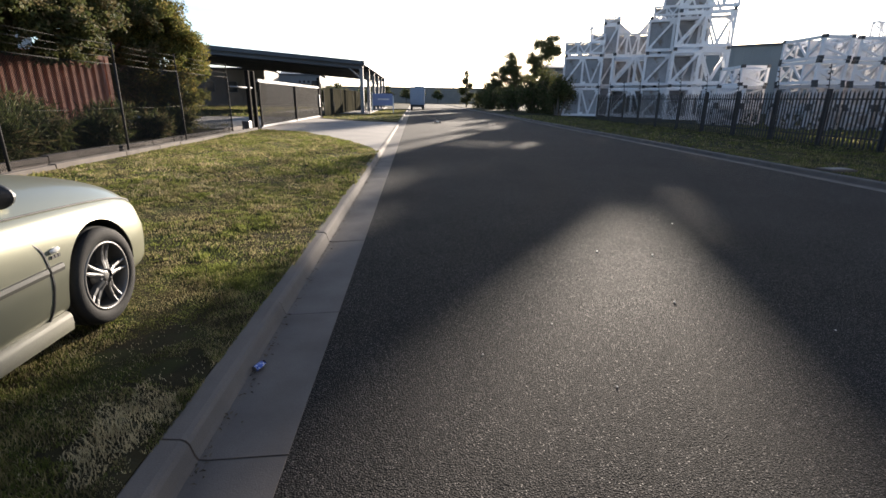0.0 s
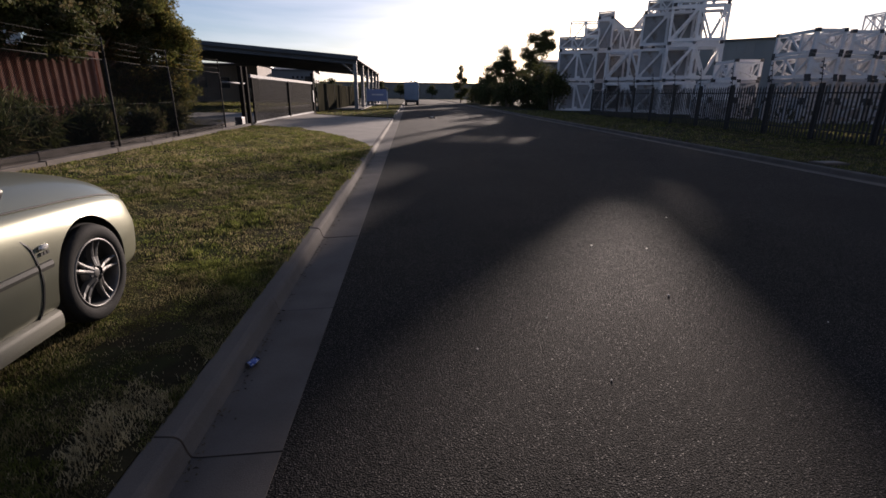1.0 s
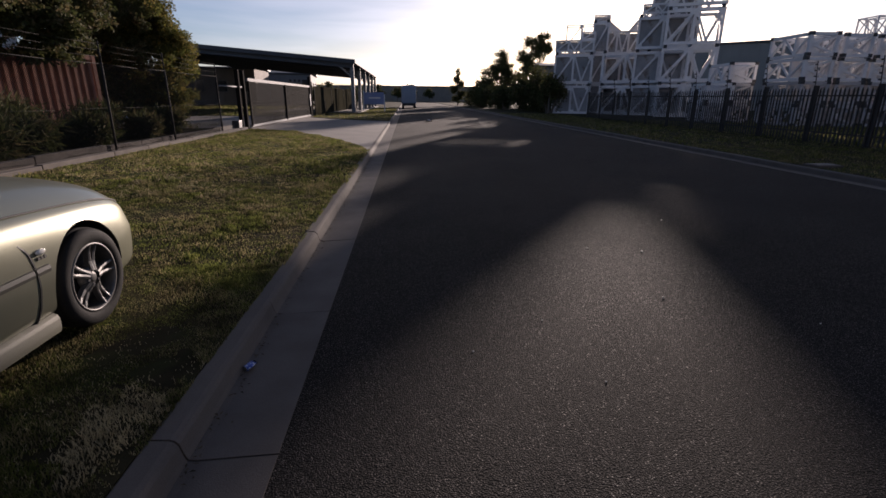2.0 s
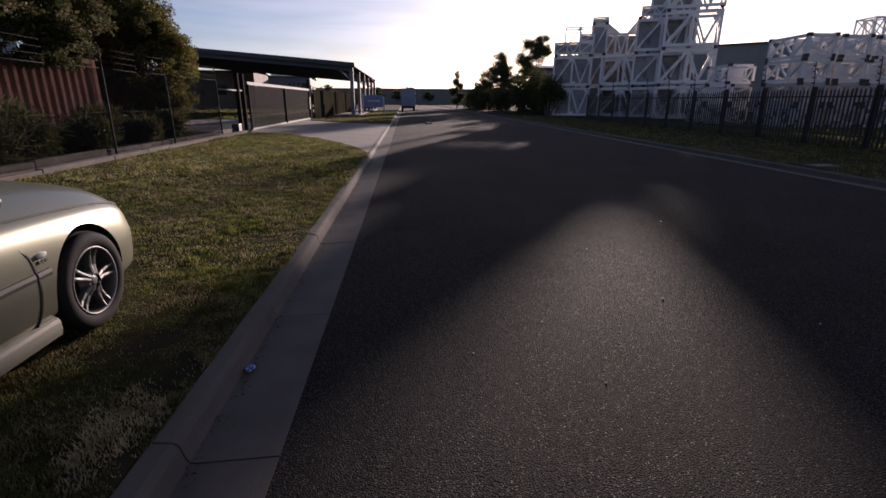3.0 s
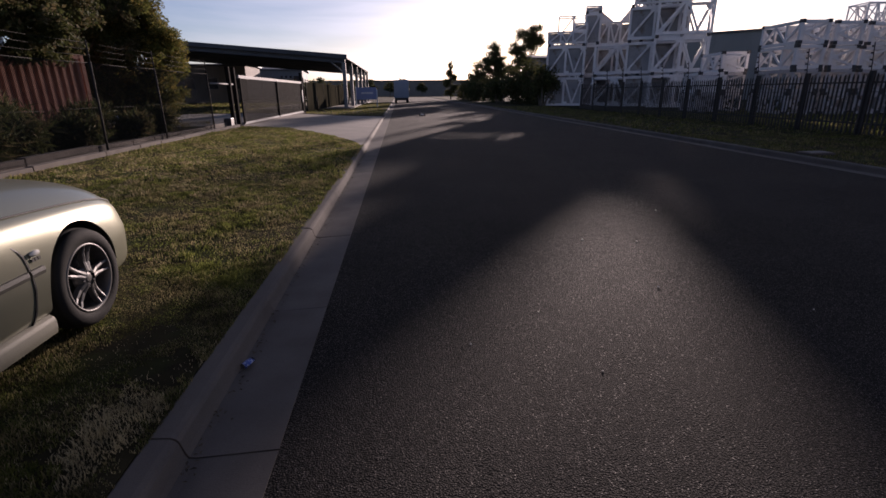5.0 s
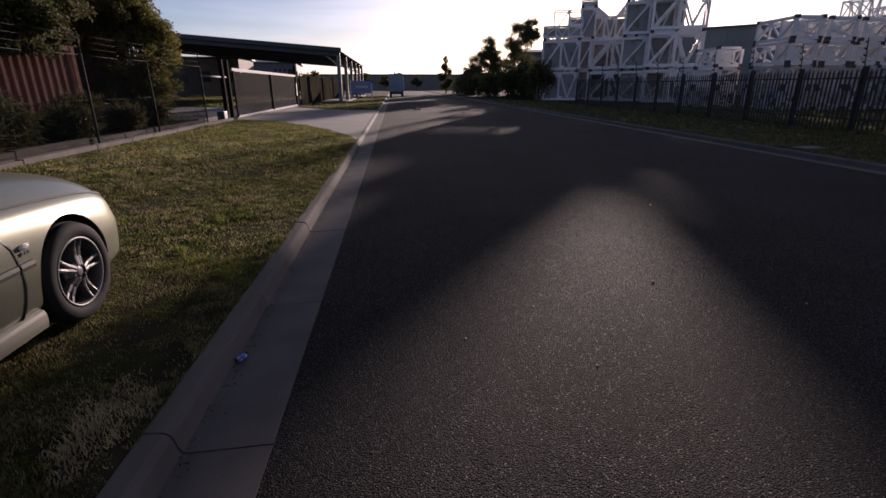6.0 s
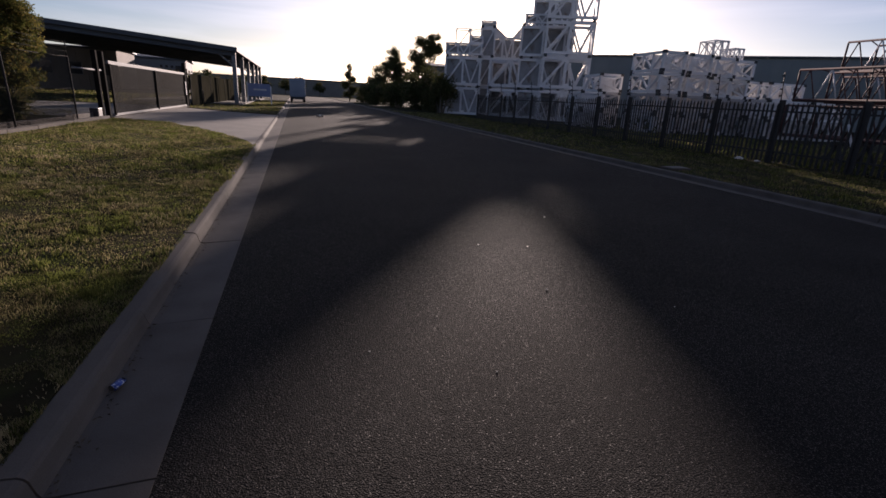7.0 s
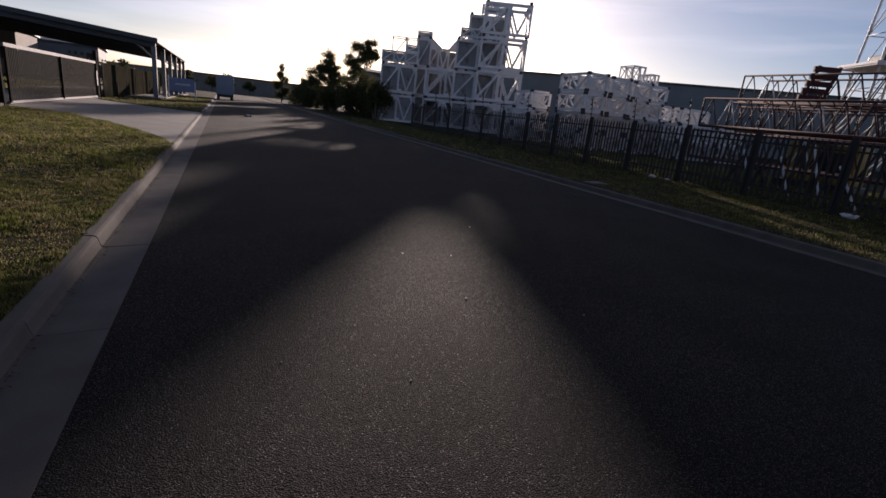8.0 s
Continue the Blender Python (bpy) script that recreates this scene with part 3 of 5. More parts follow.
# ---------------------------------------------------------------- steel lattice modules in the yard
def lattice_module(name, label, L, W, H, t=0.22, bays=2, category="steel frame", group="", mat=None, cross=True, lugs=True):
    """A welded box frame with braced faces and dark lugs at the joints; origin at the middle of its base."""
    mat = mat or WHITE_STEEL
    m = thing(name, label, category, group=group)
    cx, cy = L / 2 - t / 2, W / 2 - t / 2
    for sy in (-1, 1):
        for z in (t / 2, H - t / 2):
            bm = bmesh.new()
            beam(bm, (-L / 2, sy * cy, z), (L / 2, sy * cy, z), t)
            part("chord", bm, mat, m)
    for k in range(bays + 1):
        x = -cx + 2 * cx * k / bays
        for sy in (-1, 1):
            bm = bmesh.new()
            beam(bm, (x, sy * cy, t), (x, sy * cy, H - t), t * 0.9)
            part("upright", bm, mat, m)
        for z in (t / 2, H - t / 2):
            bm = bmesh.new()
            beam(bm, (x, -cy + t / 2, z), (x, cy - t / 2, z), t * 0.8)
            part("cross_bar", bm, mat, m)
        bm = bmesh.new()
        beam(bm, (x, -cy + t / 2, t), (x, cy - t / 2, H - t), t * 0.6)
        part("end_brace", bm, mat, m)
    for k in range(bays):
        a, b = -cx + 2 * cx * k / bays, -cx + 2 * cx * (k + 1) / bays
        for sy in (-1, 1):
            mid = (a + b) / 2
            bm = bmesh.new()
            if (k % 2 == 0) == cross:
                beam(bm, (a + t / 2, sy * cy, t), (b - t / 2, sy * cy, H - t), t * 0.75)
            else:
                beam(bm, (a + t / 2, sy * cy, H - t), (mid, sy * cy, t), t * 0.7)
                beam(bm, (mid, sy * cy, t), (b - t / 2, sy * cy, H - t), t * 0.7)
            part("brace", bm, mat, m)
            for x, z in ((a + t * 0.8, t * 1.2), (b - t * 0.8, H - t * 1.2)):
                bm = bmesh.new()
                box(bm, x - t, x + t, sy * cy - t * 0.32, sy * cy + t * 0.32, z - t * 0.6, z + t * 0.6)
                part("gusset", bm, mat, m)
    if lugs:
        for sx in (-1, 1):
            for sy in (-1, 1):
                bm = bmesh.new()
                box(bm, sx * (L / 2 - t) - 0.14, sx * (L / 2 - t) + 0.14, sy * (W / 2 + 0.02) - 0.06, sy * (W / 2 + 0.02) + 0.06, H - 0.05, H + 0.22)
                part("lug", bm, DARK_LUG, m)
    return m


def place(mod, x, y, z, turn):
    return copy_thing(mod, pose(x, y, z, 0, 0, turn))


YARD = 0.095
# low stacks beside the fence: columns of shallow modules, four tiers high, ends towards the road
# lower tiers: stained white steel, darkened in colour for the shade down there
DIM_STEEL = material("dimmed_white_steel", (0.36, 0.35, 0.36), (0.48, 0.465, 0.465), 2.0, 0.7, 0.1, 0.12, 40, spot=(0.22, 0.17, 0.14), spot_scale=1.6, spot_at=0.6)


def shallow_module(name, label, W, L, H, mat, group, t=0.17):
    """A shallow box frame: plated K-braced ends, braced sides, a pale deck inside, dark lugs; base at its front middle."""
    m = thing(name, label, "steel frame", group=group)
    w, u = W / 2, t / 2
    for y in (u, L - u):
        for z in (u, H - u):
            bm = bmesh.new()
            beam(bm, (-w, y, z), (w, y, z), t)
            part("end_chord", bm, mat, m)
        for s in (-1, 1):
            bm = bmesh.new()
            beam(bm, (s * (w - u), y, t), (s * (w - u), y, H - t), t * 0.95)
            part("corner_post", bm, mat, m)
        for z in (t, H - t):
            bm = bmesh.new()
            beam(bm, (-w + t, y, H / 2), (w - t, y, z), t * 0.62)
            part("end_brace", bm, mat, m)
        bm = bmesh.new()
        v = [[bm.verts.new((px, y + d, pz)) for px, pz in ((-w + t * 0.9, H * 0.22), (-w + t * 0.9, H * 0.78), (-w + W * 0.36, H / 2))] for d in (-0.02, 0.02)]
        bm.faces.new(v[0])
        bm.faces.new(v[1][::-1])
        for i in range(3):
            bm.faces.new((v[0][i], v[1][i], v[1][(i + 1) % 3], v[0][(i + 1) % 3]))
        bmesh.ops.recalc_face_normals(bm, faces=bm.faces)
        part("gusset", bm, mat, m)
    n = 3
    for s in (-1, 1):
        for z in (u, H - u):
            bm = bmesh.new()
            beam(bm, (s * (w - u), t, z), (s * (w - u), L - t, z), t * 0.97)
            part("side_chord", bm, mat, m)
        for k in range(n):
            p, q = t + (L - 2 * t) * k / n, t + (L - 2 * t) * (k + 1) / n
            bm = bmesh.new()
            beam(bm, (s * (w - u), p, t if k % 2 else H - t), (s * (w - u), q, H - t if k % 2 else t), t * 0.6)
            part("side_brace", bm, mat, m)
            if k:
                bm = bmesh.new()
                beam(bm, (s * (w - u), p, t), (s * (w - u), p, H - t), t * 0.7)
                part("side_post", bm, mat, m)
        for y in (u, L - u):
            for z in (-0.05, H - 0.2):
                bm = bmesh.new()
                box(bm, s * (w - u) - 0.11, s * (w - u) + 0.11, y - u - 0.03, y + u + 0.03, z + 0.055, z + 0.245)
                part("lug", bm, DARK_LUG, m)
    if mat == WHITE_STEEL:
        bm = bmesh.new()
        box(bm, -w + t, w - t, L * 0.35, L * 0.35 + 0.04, t, H - t)
        part("diaphragm", bm, mat, m)
    return m


white = shallow_module("steel_module", "white-painted shallow steel module stacked in the yard", 1.68, 3.3, 1.24, WHITE_STEEL, "white steel modules")
dull = shallow_module("dull_steel_module", "stained white steel module low in the stack, its colour dimmed for shade", 1.68, 3.3, 1.24, DIM_STEEL, "weathered steel modules")
white.matrix_basis = pose(23.05, 27.2, YARD + 2.56, 0, 0, -3)
dull.matrix_basis = pose(23.05, 27.3, YARD, 0, 0, -2)
COLUMNS = ((23.05, 27.25), (25.5, 27.55), (27.95, 28.1), (30.1, 28.6))
for i, (x, y) in enumerate(COLUMNS):
    for tier in range(4):
        if i == 0 and tier in (0, 2):
            continue
        copy_thing(dull if tier < 2 else white, pose(x + random.uniform(-0.07, 0.07), y + random.uniform(-0.1, 0.1), YARD + 1.28 * tier, 0, 0, -4 + random.uniform(-2.5, 2.5)))
# shorter columns beside them, laid sideways
for x, y, tiers, r in ((32.2, 29.6, 3, 88), (36.0, 29.2, 3, 92), (36.6, 26.4, 2, 95), (33.4, 26.6, 2, 86), (20.4, 31.6, 2, -14), (21.9, 31.9, 3, -8)):
    for tier in range(tiers):
        copy_thing(white if tier == 2 or (tiers == 2 and tier == 1) else dull, pose(x + random.uniform(-0.06, 0.06), y, YARD + 1.28 * tier, 0, 0, r + random.uniform(-2, 2)))
small = lattice_module("steel_cage", "small white steel cage on top of the stacked modules", 1.15, 1.5, 1.1, 0.075, 2, group="white steel cages", lugs=False)
small.matrix_basis = pose(27.75, 29.2, YARD + 5.10, 0, 0, -4)
low_cage = lattice_module("low_steel_cage", "low white steel cage beside the taller one", 0.85, 1.3, 0.78, 0.07, 2, group="white steel cages", lugs=False)
low_cage.matrix_basis = pose(29.75, 29.5, YARD + 5.10, 0, 0, -4)

# filler plates: grey for the stacks' shaded insides, opaque to stop the sun
PLATE = material("grey_filler_plate", (0.22, 0.22, 0.23), (0.34, 0.335, 0.34), 0.9, 0.6, 0.1, 0.15, 30, spot=(0.16, 0.13, 0.11), spot_scale=1.5, spot_at=0.58, random=0.2)
# tall stacks that the sun stands behind; those in the rear rows carry plated floors and sides
tall = lattice_module("tall_steel_module", "tall stacked white steel lattice module dark against the sun", 4.4, 3.0, 2.75, 0.24, 2, group="tall stacked modules")
tall.matrix_basis = pose(24.6, 43.6, YARD, 0, 0, -28)
plated = lattice_module("plated_steel_module", "white steel lattice module with plated sides, stacked behind", 4.4, 3.0, 2.75, 0.24, 2, group="plated stacked modules")
for sy in (-1, 1):
    bm = bmesh.new()
    box(bm, -2.05, 2.05, sy * 1.2 - 0.02, sy * 1.2 + 0.02, 0.25, 2.5)
    part("side_plate", bm, PLATE, plated, "grey side plate standing in for the stack's shaded depth")
bm = bmesh.new()
box(bm, -2.1, 2.1, -1.2, 1.2, 2.56, 2.62)
part("floor_plate", bm, WHITE_STEEL, plated)
plated.matrix_basis = pose(24.1, 47.6, YARD, 0, 0, -28)
def plated_module(name, label, L, W, H, t, bays, group, lugs=True):
    """A lattice module with a grey plate behind its front face."""
    m = lattice_module(name, label, L, W, H, t, bays, group=group, lugs=lugs)
    bm = bmesh.new()
    box(bm, -L / 2 + 0.1, L / 2 - 0.1, -W / 2 + 0.25, -W / 2 + 0.29, t, H - t)
    part("side_plate", bm, PLATE, m, "grey side plate standing in for the stack's shaded depth")
    return m


FACE = -23                            # the stacks' fronts


def stacked(module, across, away, tiers, first=0, twist=0.5):
    """Set a module and its copies on one another; across runs along the fronts, away runs square to them."""
    c, d = math.cos(radians(FACE)), -math.sin(radians(FACE))
    x, y = across * c + away * d, away * c - across * d
    module.matrix_basis = pose(x, y, YARD + 2.97 * first, 0, 0, FACE)
    for tier in range(first + 1, tiers):
        place(module, x, y, YARD + 2.97 * tier, FACE + twist * tier)
    return x, y, YARD + 2.97 * tiers


broad = plated_module("broad_steel_module", "plated white steel module in a two-high stack", 3.8, 3.0, 2.75, 0.22, 2, "two-high stack modules")
x, y, z = stacked(broad, -4.4, 55.0, 2)
broad_cap = plated_module("cap_module", "shallow white steel module capping the two-high stack", 3.8, 3.0, 1.15, 0.17, 3, "shallow modules", False)
broad_cap.matrix_basis = pose(x, y, z, 0, 0, FACE)
# extra piece added to keep the sun off a strip of the road
peak = plated_module("peak_module", "small white steel module added on the two-high stack to shade the road", 1.3, 2.0, 0.75, 0.14, 1, "shallow modules", False)
peak.matrix_basis = pose(x + 1.15, y - 0.49, z + 1.16, 0, 0, FACE)
narrow_plated = plated_module("narrow_steel_module", "narrow plated white steel module in a three-high stack", 1.65, 2.4, 2.96, 0.2, 1, "narrow stacked modules")
x, y, z = stacked(narrow_plated, -2.08, 57.0, 3, 0, 0.0)
cap = plated_module("cap_module", "shallow white steel module capping the narrow column", 1.6, 2.2, 0.7, 0.13, 1, "shallow modules", False)
cap.matrix_basis = pose(x, y, z, 0, 0, FACE)
flat = lattice_module("flat_steel_module", "part-plated white steel module topping the lower stack", 3.6, 3.0, 2.25, 0.22, 3, group="shallow modules")
for x0, x1, z1 in ((-1.7, 0.25, 2.03), (0.254, 1.7, 1.98)):
    bm = bmesh.new()
    box(bm, x0, x1, -1.25, -1.21, 0.22, z1)
    part("side_plate", bm, PLATE, flat, "grey side plate standing in for the stack's shaded depth")
x, y, z = stacked(flat, 0.1, 58.5, 3, 2)
FLAT_AT = (x, y)


def bracket(side):
    """A triangular plate added on the lower stack, high on its outer side; its shadow edges the lit wedge on the road.
    """
    m = thing("steel_bracket", "white triangular plate added on the lower stack to shape the road's sunlight", "steel frame", (FLAT_AT[0], FLAT_AT[1], YARD + 5.94 + 2.25), FACE, group="steel brackets")
    lo, hi, up = (side * 0.5, side * 1.3, 1.0) if side > 0 else (side * 0.25, side * 1.45, 0.95)
    bm = bmesh.new()
    v = [bm.verts.new(p) for y in (-1.3, -1.2) for p in ((hi, y, 0), (lo, y, 0), (hi, y, up))]
    for f in ((0, 1, 2), (5, 4, 3), (0, 3, 4, 1), (1, 4, 5, 2), (2, 5, 3, 0)):
        bm.faces.new([v[i] for i in f])
    part("web_plate", bm, WHITE_STEEL, m)
    bm = bmesh.new()
    beam(bm, (hi, -1.25, up + 0.02), (lo, -1.25, 0.02), 0.2, 0.06)
    part("flange", bm, WHITE_STEEL, m)


bracket(-1)
bracket(1)
column = lattice_module("column_module", "white steel lattice module in a lone far column", 4.2, 2.2, 2.85, 0.15, 2, group="lone column modules", lugs=False)
column.matrix_basis = pose(24.9, 73.0, YARD, 0, 0, -18)
for tier in range(1, 4):
    place(column, 24.9 + 0.03 * tier, 73.0, YARD + 2.85 * tier, -18 + 0.7 * tier)
# right hand stack
for tier in range(4):
    if tier:
        place(tall, 24.6 + 0.04 * tier, 43.6, YARD + 2.97 * tier, -28 + 0.6 * tier)
    if tier in (1, 2):
        place(plated, 24.1, 47.6, YARD + 2.97 * tier, -28)
    place(plated, 26.5, 50.2, YARD + 2.97 * tier, -28 - 0.6 * tier)
step_cap = plated_module("step_module", "shallow plated white module on a three-high stack", 2.2, 2.6, 0.85, 0.16, 2, "shallow modules", False)
step_cap.matrix_basis = pose(23.3, 47.8, YARD + 8.92, 0, 0, -28)
crown_cap = plated_module("crown_module", "shallow plated white module on top of the highest stack", 3.2, 2.6, 0.95, 0.18, 2, "shallow modules", False)
crown_cap.matrix_basis = pose(27.1, 50.2, YARD + 11.9, 0, 0, -28)
# lower row between them
for tier in range(2):
    place(tall, 21.6, 49.4, YARD + 2.97 * tier, -24)
    place(plated, *FLAT_AT, YARD + 2.97 * tier, FACE)

# crane boom lengths, red, lying behind the fence
def boom(name, label, L, W, H, mat, t=0.05, bays=18, group=""):
    m = thing(name, label, "crane boom", group=group)
    for sx in (-1, 1):
        for z in (0, H):
            bm = bmesh.new()
            rod(bm, (sx * W / 2, 0, z), (sx * W / 2, L, z), t * (0.75 if z else 1.2), n=8)
            part("chord", bm, mat, m)
    s = L / bays
    for y in (0.0, L):
        for sx in (-1, 1):
            bm = bmesh.new()
            rod(bm, (sx * W / 2, y, 0), (sx * W / 2, y, H), t * 0.7, n=6)
            part("end_post", bm, mat, m)
    for k in range(bays):
        for sx in (-1, 1):
            bm = bmesh.new()
            rod(bm, (sx * W / 2, k * s, 0), (sx * W / 2, (k + 0.5) * s, H), t * 0.45, n=6)
            rod(bm, (sx * W / 2, (k + 0.5) * s, H), (sx * W / 2, (k + 1) * s, 0), t * 0.45, n=6)
            # every eighth bar is coloured white for the sun's glints on the lacing
            part("lacing", bm, mat if (k * 3 + (sx > 0)) % 8 else WHITE_STEEL, m)
        for z in (0, H):
            bm = bmesh.new()
            rod(bm, (-W / 2, k * s, z), (W / 2, (k + 1) * s if z else k * s, z), t * 0.4, n=6)
            part("tie", bm, mat, m)
    return m


b1 = boom("crane_boom", "oxide red lattice crane boom stacked behind the fence", 14.0, 1.6, 1.05, RED_STEEL, group="crane boom lengths")
b1.matrix_basis = pose(18.6, 0.4, 2.2, 0, 0, 0)
copy_thing(b1, pose(18.6, 0.6, 0.95, 0, 0, 0))
copy_thing(b1, pose(21.0, 0.7, 3.35, 0, 0, 0))
copy_thing(b1, pose(21.0, 0.5, 2.1, 0, 0, 0))


def trestle(at, w, h):
    t = thing("trestle", "dark steel trestle under the crane booms", "trestle", at, group="trestles")
    for s in (-1, 1):
        bm = bmesh.new()
        beam(bm, (s * w / 2, -0.3, 0), (s * w / 2 * 0.9, 0, h - 0.1), 0.1)
        part("leg", bm, DARK_LUG, t)
        bm = bmesh.new()
        beam(bm, (s * w / 2, 0.3, 0), (s * w / 2 * 0.9, 0, h - 0.1), 0.1)
        part("leg", bm, DARK_LUG, t)
    bm = bmesh.new()
    box(bm, -w / 2 - 0.2, w / 2 + 0.2, -0.08, 0.08, h - 0.13, h)
    part("bearer", bm, DARK_LUG, t)
    return t


for y in (2.5, 7.2, 12.4):
    trestle((18.6, y, YARD), 1.6, 0.77)
    trestle((21.0, y - 0.9, YARD), 1.6, 1.92)
    for x, z, d in ((18.6, 2.09, 0.0), (21.0, 3.24, -0.9)):
        bm = bmesh.new()
        box(bm, x - 0.95, x + 0.95, y + d - 0.05, y + d + 0.05, z - 0.01, z + 0.03)
        solid("packing_timber", bm, BARK, "weathered packing timber between the boom lengths", "timber", kind="thing", group="packing timbers")

# barred frame fixed on the upper boom
frame_ = thing("boom_foot_frame", "dark red barred frame standing on the upper boom", "steel frame", (20.3, 11.9, 3.42), -32)
for x in (-0.36, 0.36):
    bm = bmesh.new()
    beam(bm, (x, 0, 0), (x + 0.35, 0, 1.3), 0.11)
    part("side_bar", bm, RED_STEEL, frame_)
for k in range(5):
    bm = bmesh.new()
    beam(bm, (-0.46 + 0.07 * k, 0, 0.14 + 0.26 * k), (0.46 + 0.07 * k, 0, 0.14 + 0.26 * k), 0.1, 0.19)
    part("rung", bm, RED_STEEL, frame_)


def mast(at):
    """A pale braced mast with a walkway part way up."""
    m = thing("crane_mast", "pale lattice crane mast with a walkway platform", "crane", at, -30)
    def width(z):
        return 0.95 - 0.05 * z
    for sx in (-1, 1):
        for sy in (-1, 1):
            bm = bmesh.new()
            rod(bm, (sx * width(0), sy * width(0), 0), (sx * width(13), sy * width(13), 13), 0.05, n=8)
            part("leg", bm, WHITE_STEEL, m)
    for k in range(6):
        a, b = k * 2.1, (k + 1) * 2.1
        for s in (-1, 1):
            for p, q in (((-1, s), (1, s)), ((s, 1), (s, -1))):
                bm = bmesh.new()
                rod(bm, (p[0] * width(a), p[1] * width(a), a), (q[0] * width(b), q[1] * width(b), b), 0.022, n=6)
                part("brace", bm, WHITE_STEEL, m)
                bm = bmesh.new()
                rod(bm, (p[0] * width(b), p[1] * width(b), b), (q[0] * width(b), q[1] * width(b), b), 0.022, n=6)
                part("ring_bar", bm, WHITE_STEEL, m)
    bm = bmesh.new()
    box(bm, -1.0, 1.6, -1.0, 1.3, 5.0, 5.07)
    part("walkway", bm, WHITE_STEEL, m, bevel=0.02)
    bm = bmesh.new()
    for p, q in (((-1.0, -1.0), (1.6, -1.0)), ((-1.0, 1.3), (1.6, 1.3)), ((-1.0, -1.0), (-1.0, 1.3)), ((1.6, -1.0), (1.6, 1.3))):
        beam(bm, (*p, 5.12), (*q, 5.12), 0.04, 0.1)
    part("toe_board", bm, WHITE_STEEL, m)
    bm = bmesh.new()
    box(bm, -0.5, 0.5, -0.5, 0.4, 5.1, 5.5)
    part("winch", bm, DARK_LUG, m, "dark winch housing", bevel=0.05)


mast((24.3, 11.8, YARD))

YELLOW = material("faded_yellow_paint", (0.28, 0.19, 0.03), (0.36, 0.25, 0.045), 2, 0.55, 0, 0.1, 50, spot=(0.2, 0.14, 0.05), spot_scale=3)
# counterweight block, yellow, and pale steel bits lying in the yard
cw = thing("yellow_machine", "faded yellow machine housing standing in the yard", "machine", (22.8, 12.0, YARD), 12)
bm = bmesh.new()
box(bm, -0.9, 0.9, -1.2, 1.2, 0.35, 1.9)
part("housing", bm, YELLOW, cw, bevel=0.08)
bm = bmesh.new()
box(bm, -1.0, 1.0, -1.4, 1.4, 0.0, 0.345)
part("base", bm, DARK_LUG, cw, bevel=0.03)
bm = bmesh.new()
box(bm, -0.93, -0.905, -0.8, 0.2, 0.8, 1.6)
part("grille", bm, DARK_LUG, cw)
for k in range(7):
    bm = bmesh.new()
    y = 4.5 + 1.1 * k
    beam(bm, (17.0 + 0.2 * (k % 3), y, YARD + 0.02), (17.3 + 0.2 * (k % 2), y + random.uniform(0.6, 1.2), YARD + random.uniform(1.1, 1.9)), 0.05)
    solid("pale_strut", bm, WHITE_STEEL, "pale steel strut leaning against the stacked booms", "strut", kind="thing", group="leaning struts")


# ---------------------------------------------------------------- trees and shrubs
def crown_mesh(name, blobs, count, size, mat, seed, droop=0.3, narrow=0.4):
    """Many small leaves in uneven clumps; blobs: (x, y, z, rx, ry, rz)."""
    rng = np.random.default_rng(seed)
    vol = np.array([b[3] * b[4] * b[5] for b in blobs]) ** 0.67
    pick = rng.choice(len(blobs), count, p=vol / vol.sum())
    B = np.array(blobs)[pick]
    d = rng.normal(size=(count, 3))
    d /= np.linalg.norm(d, axis=1)[:, None]
    r = rng.uniform(0.25, 1.0, count) ** 0.45
    # clumps: pull points towards random twig ends
    twig = rng.normal(size=(len(blobs) * 26, 3))
    twig /= np.linalg.norm(twig, axis=1)[:, None]
    tid = pick * 26 + rng.integers(0, 26, count)
    d = d * 0.3 + twig[tid] * rng.uniform(0.45, 1.05, (len(twig), 1))[tid]
    P = B[:, :3] + d * B[:, 3:] * r[:, None]
    a = rng.normal(size=(count, 3))
    a[:, 2] -= droop
    a /= np.linalg.norm(a, axis=1)[:, None]
    s = np.cross(a, rng.normal(size=(count, 3)))
    s /= np.linalg.norm(s, axis=1)[:, None] + 1e-9
    ln = size * rng.uniform(0.6, 1.4, count)[:, None]
    V = np.empty((count, 4, 3))
    V[:, 0] = P
    V[:, 1] = P + a * ln * 0.5 + s * ln * narrow * 0.5
    V[:, 2] = P + a * ln
    V[:, 3] = P + a * ln * 0.5 - s * ln * narrow * 0.5
    return from_arrays(name, V.reshape(-1, 3), np.arange(count * 4).reshape(-1, 4), mat)


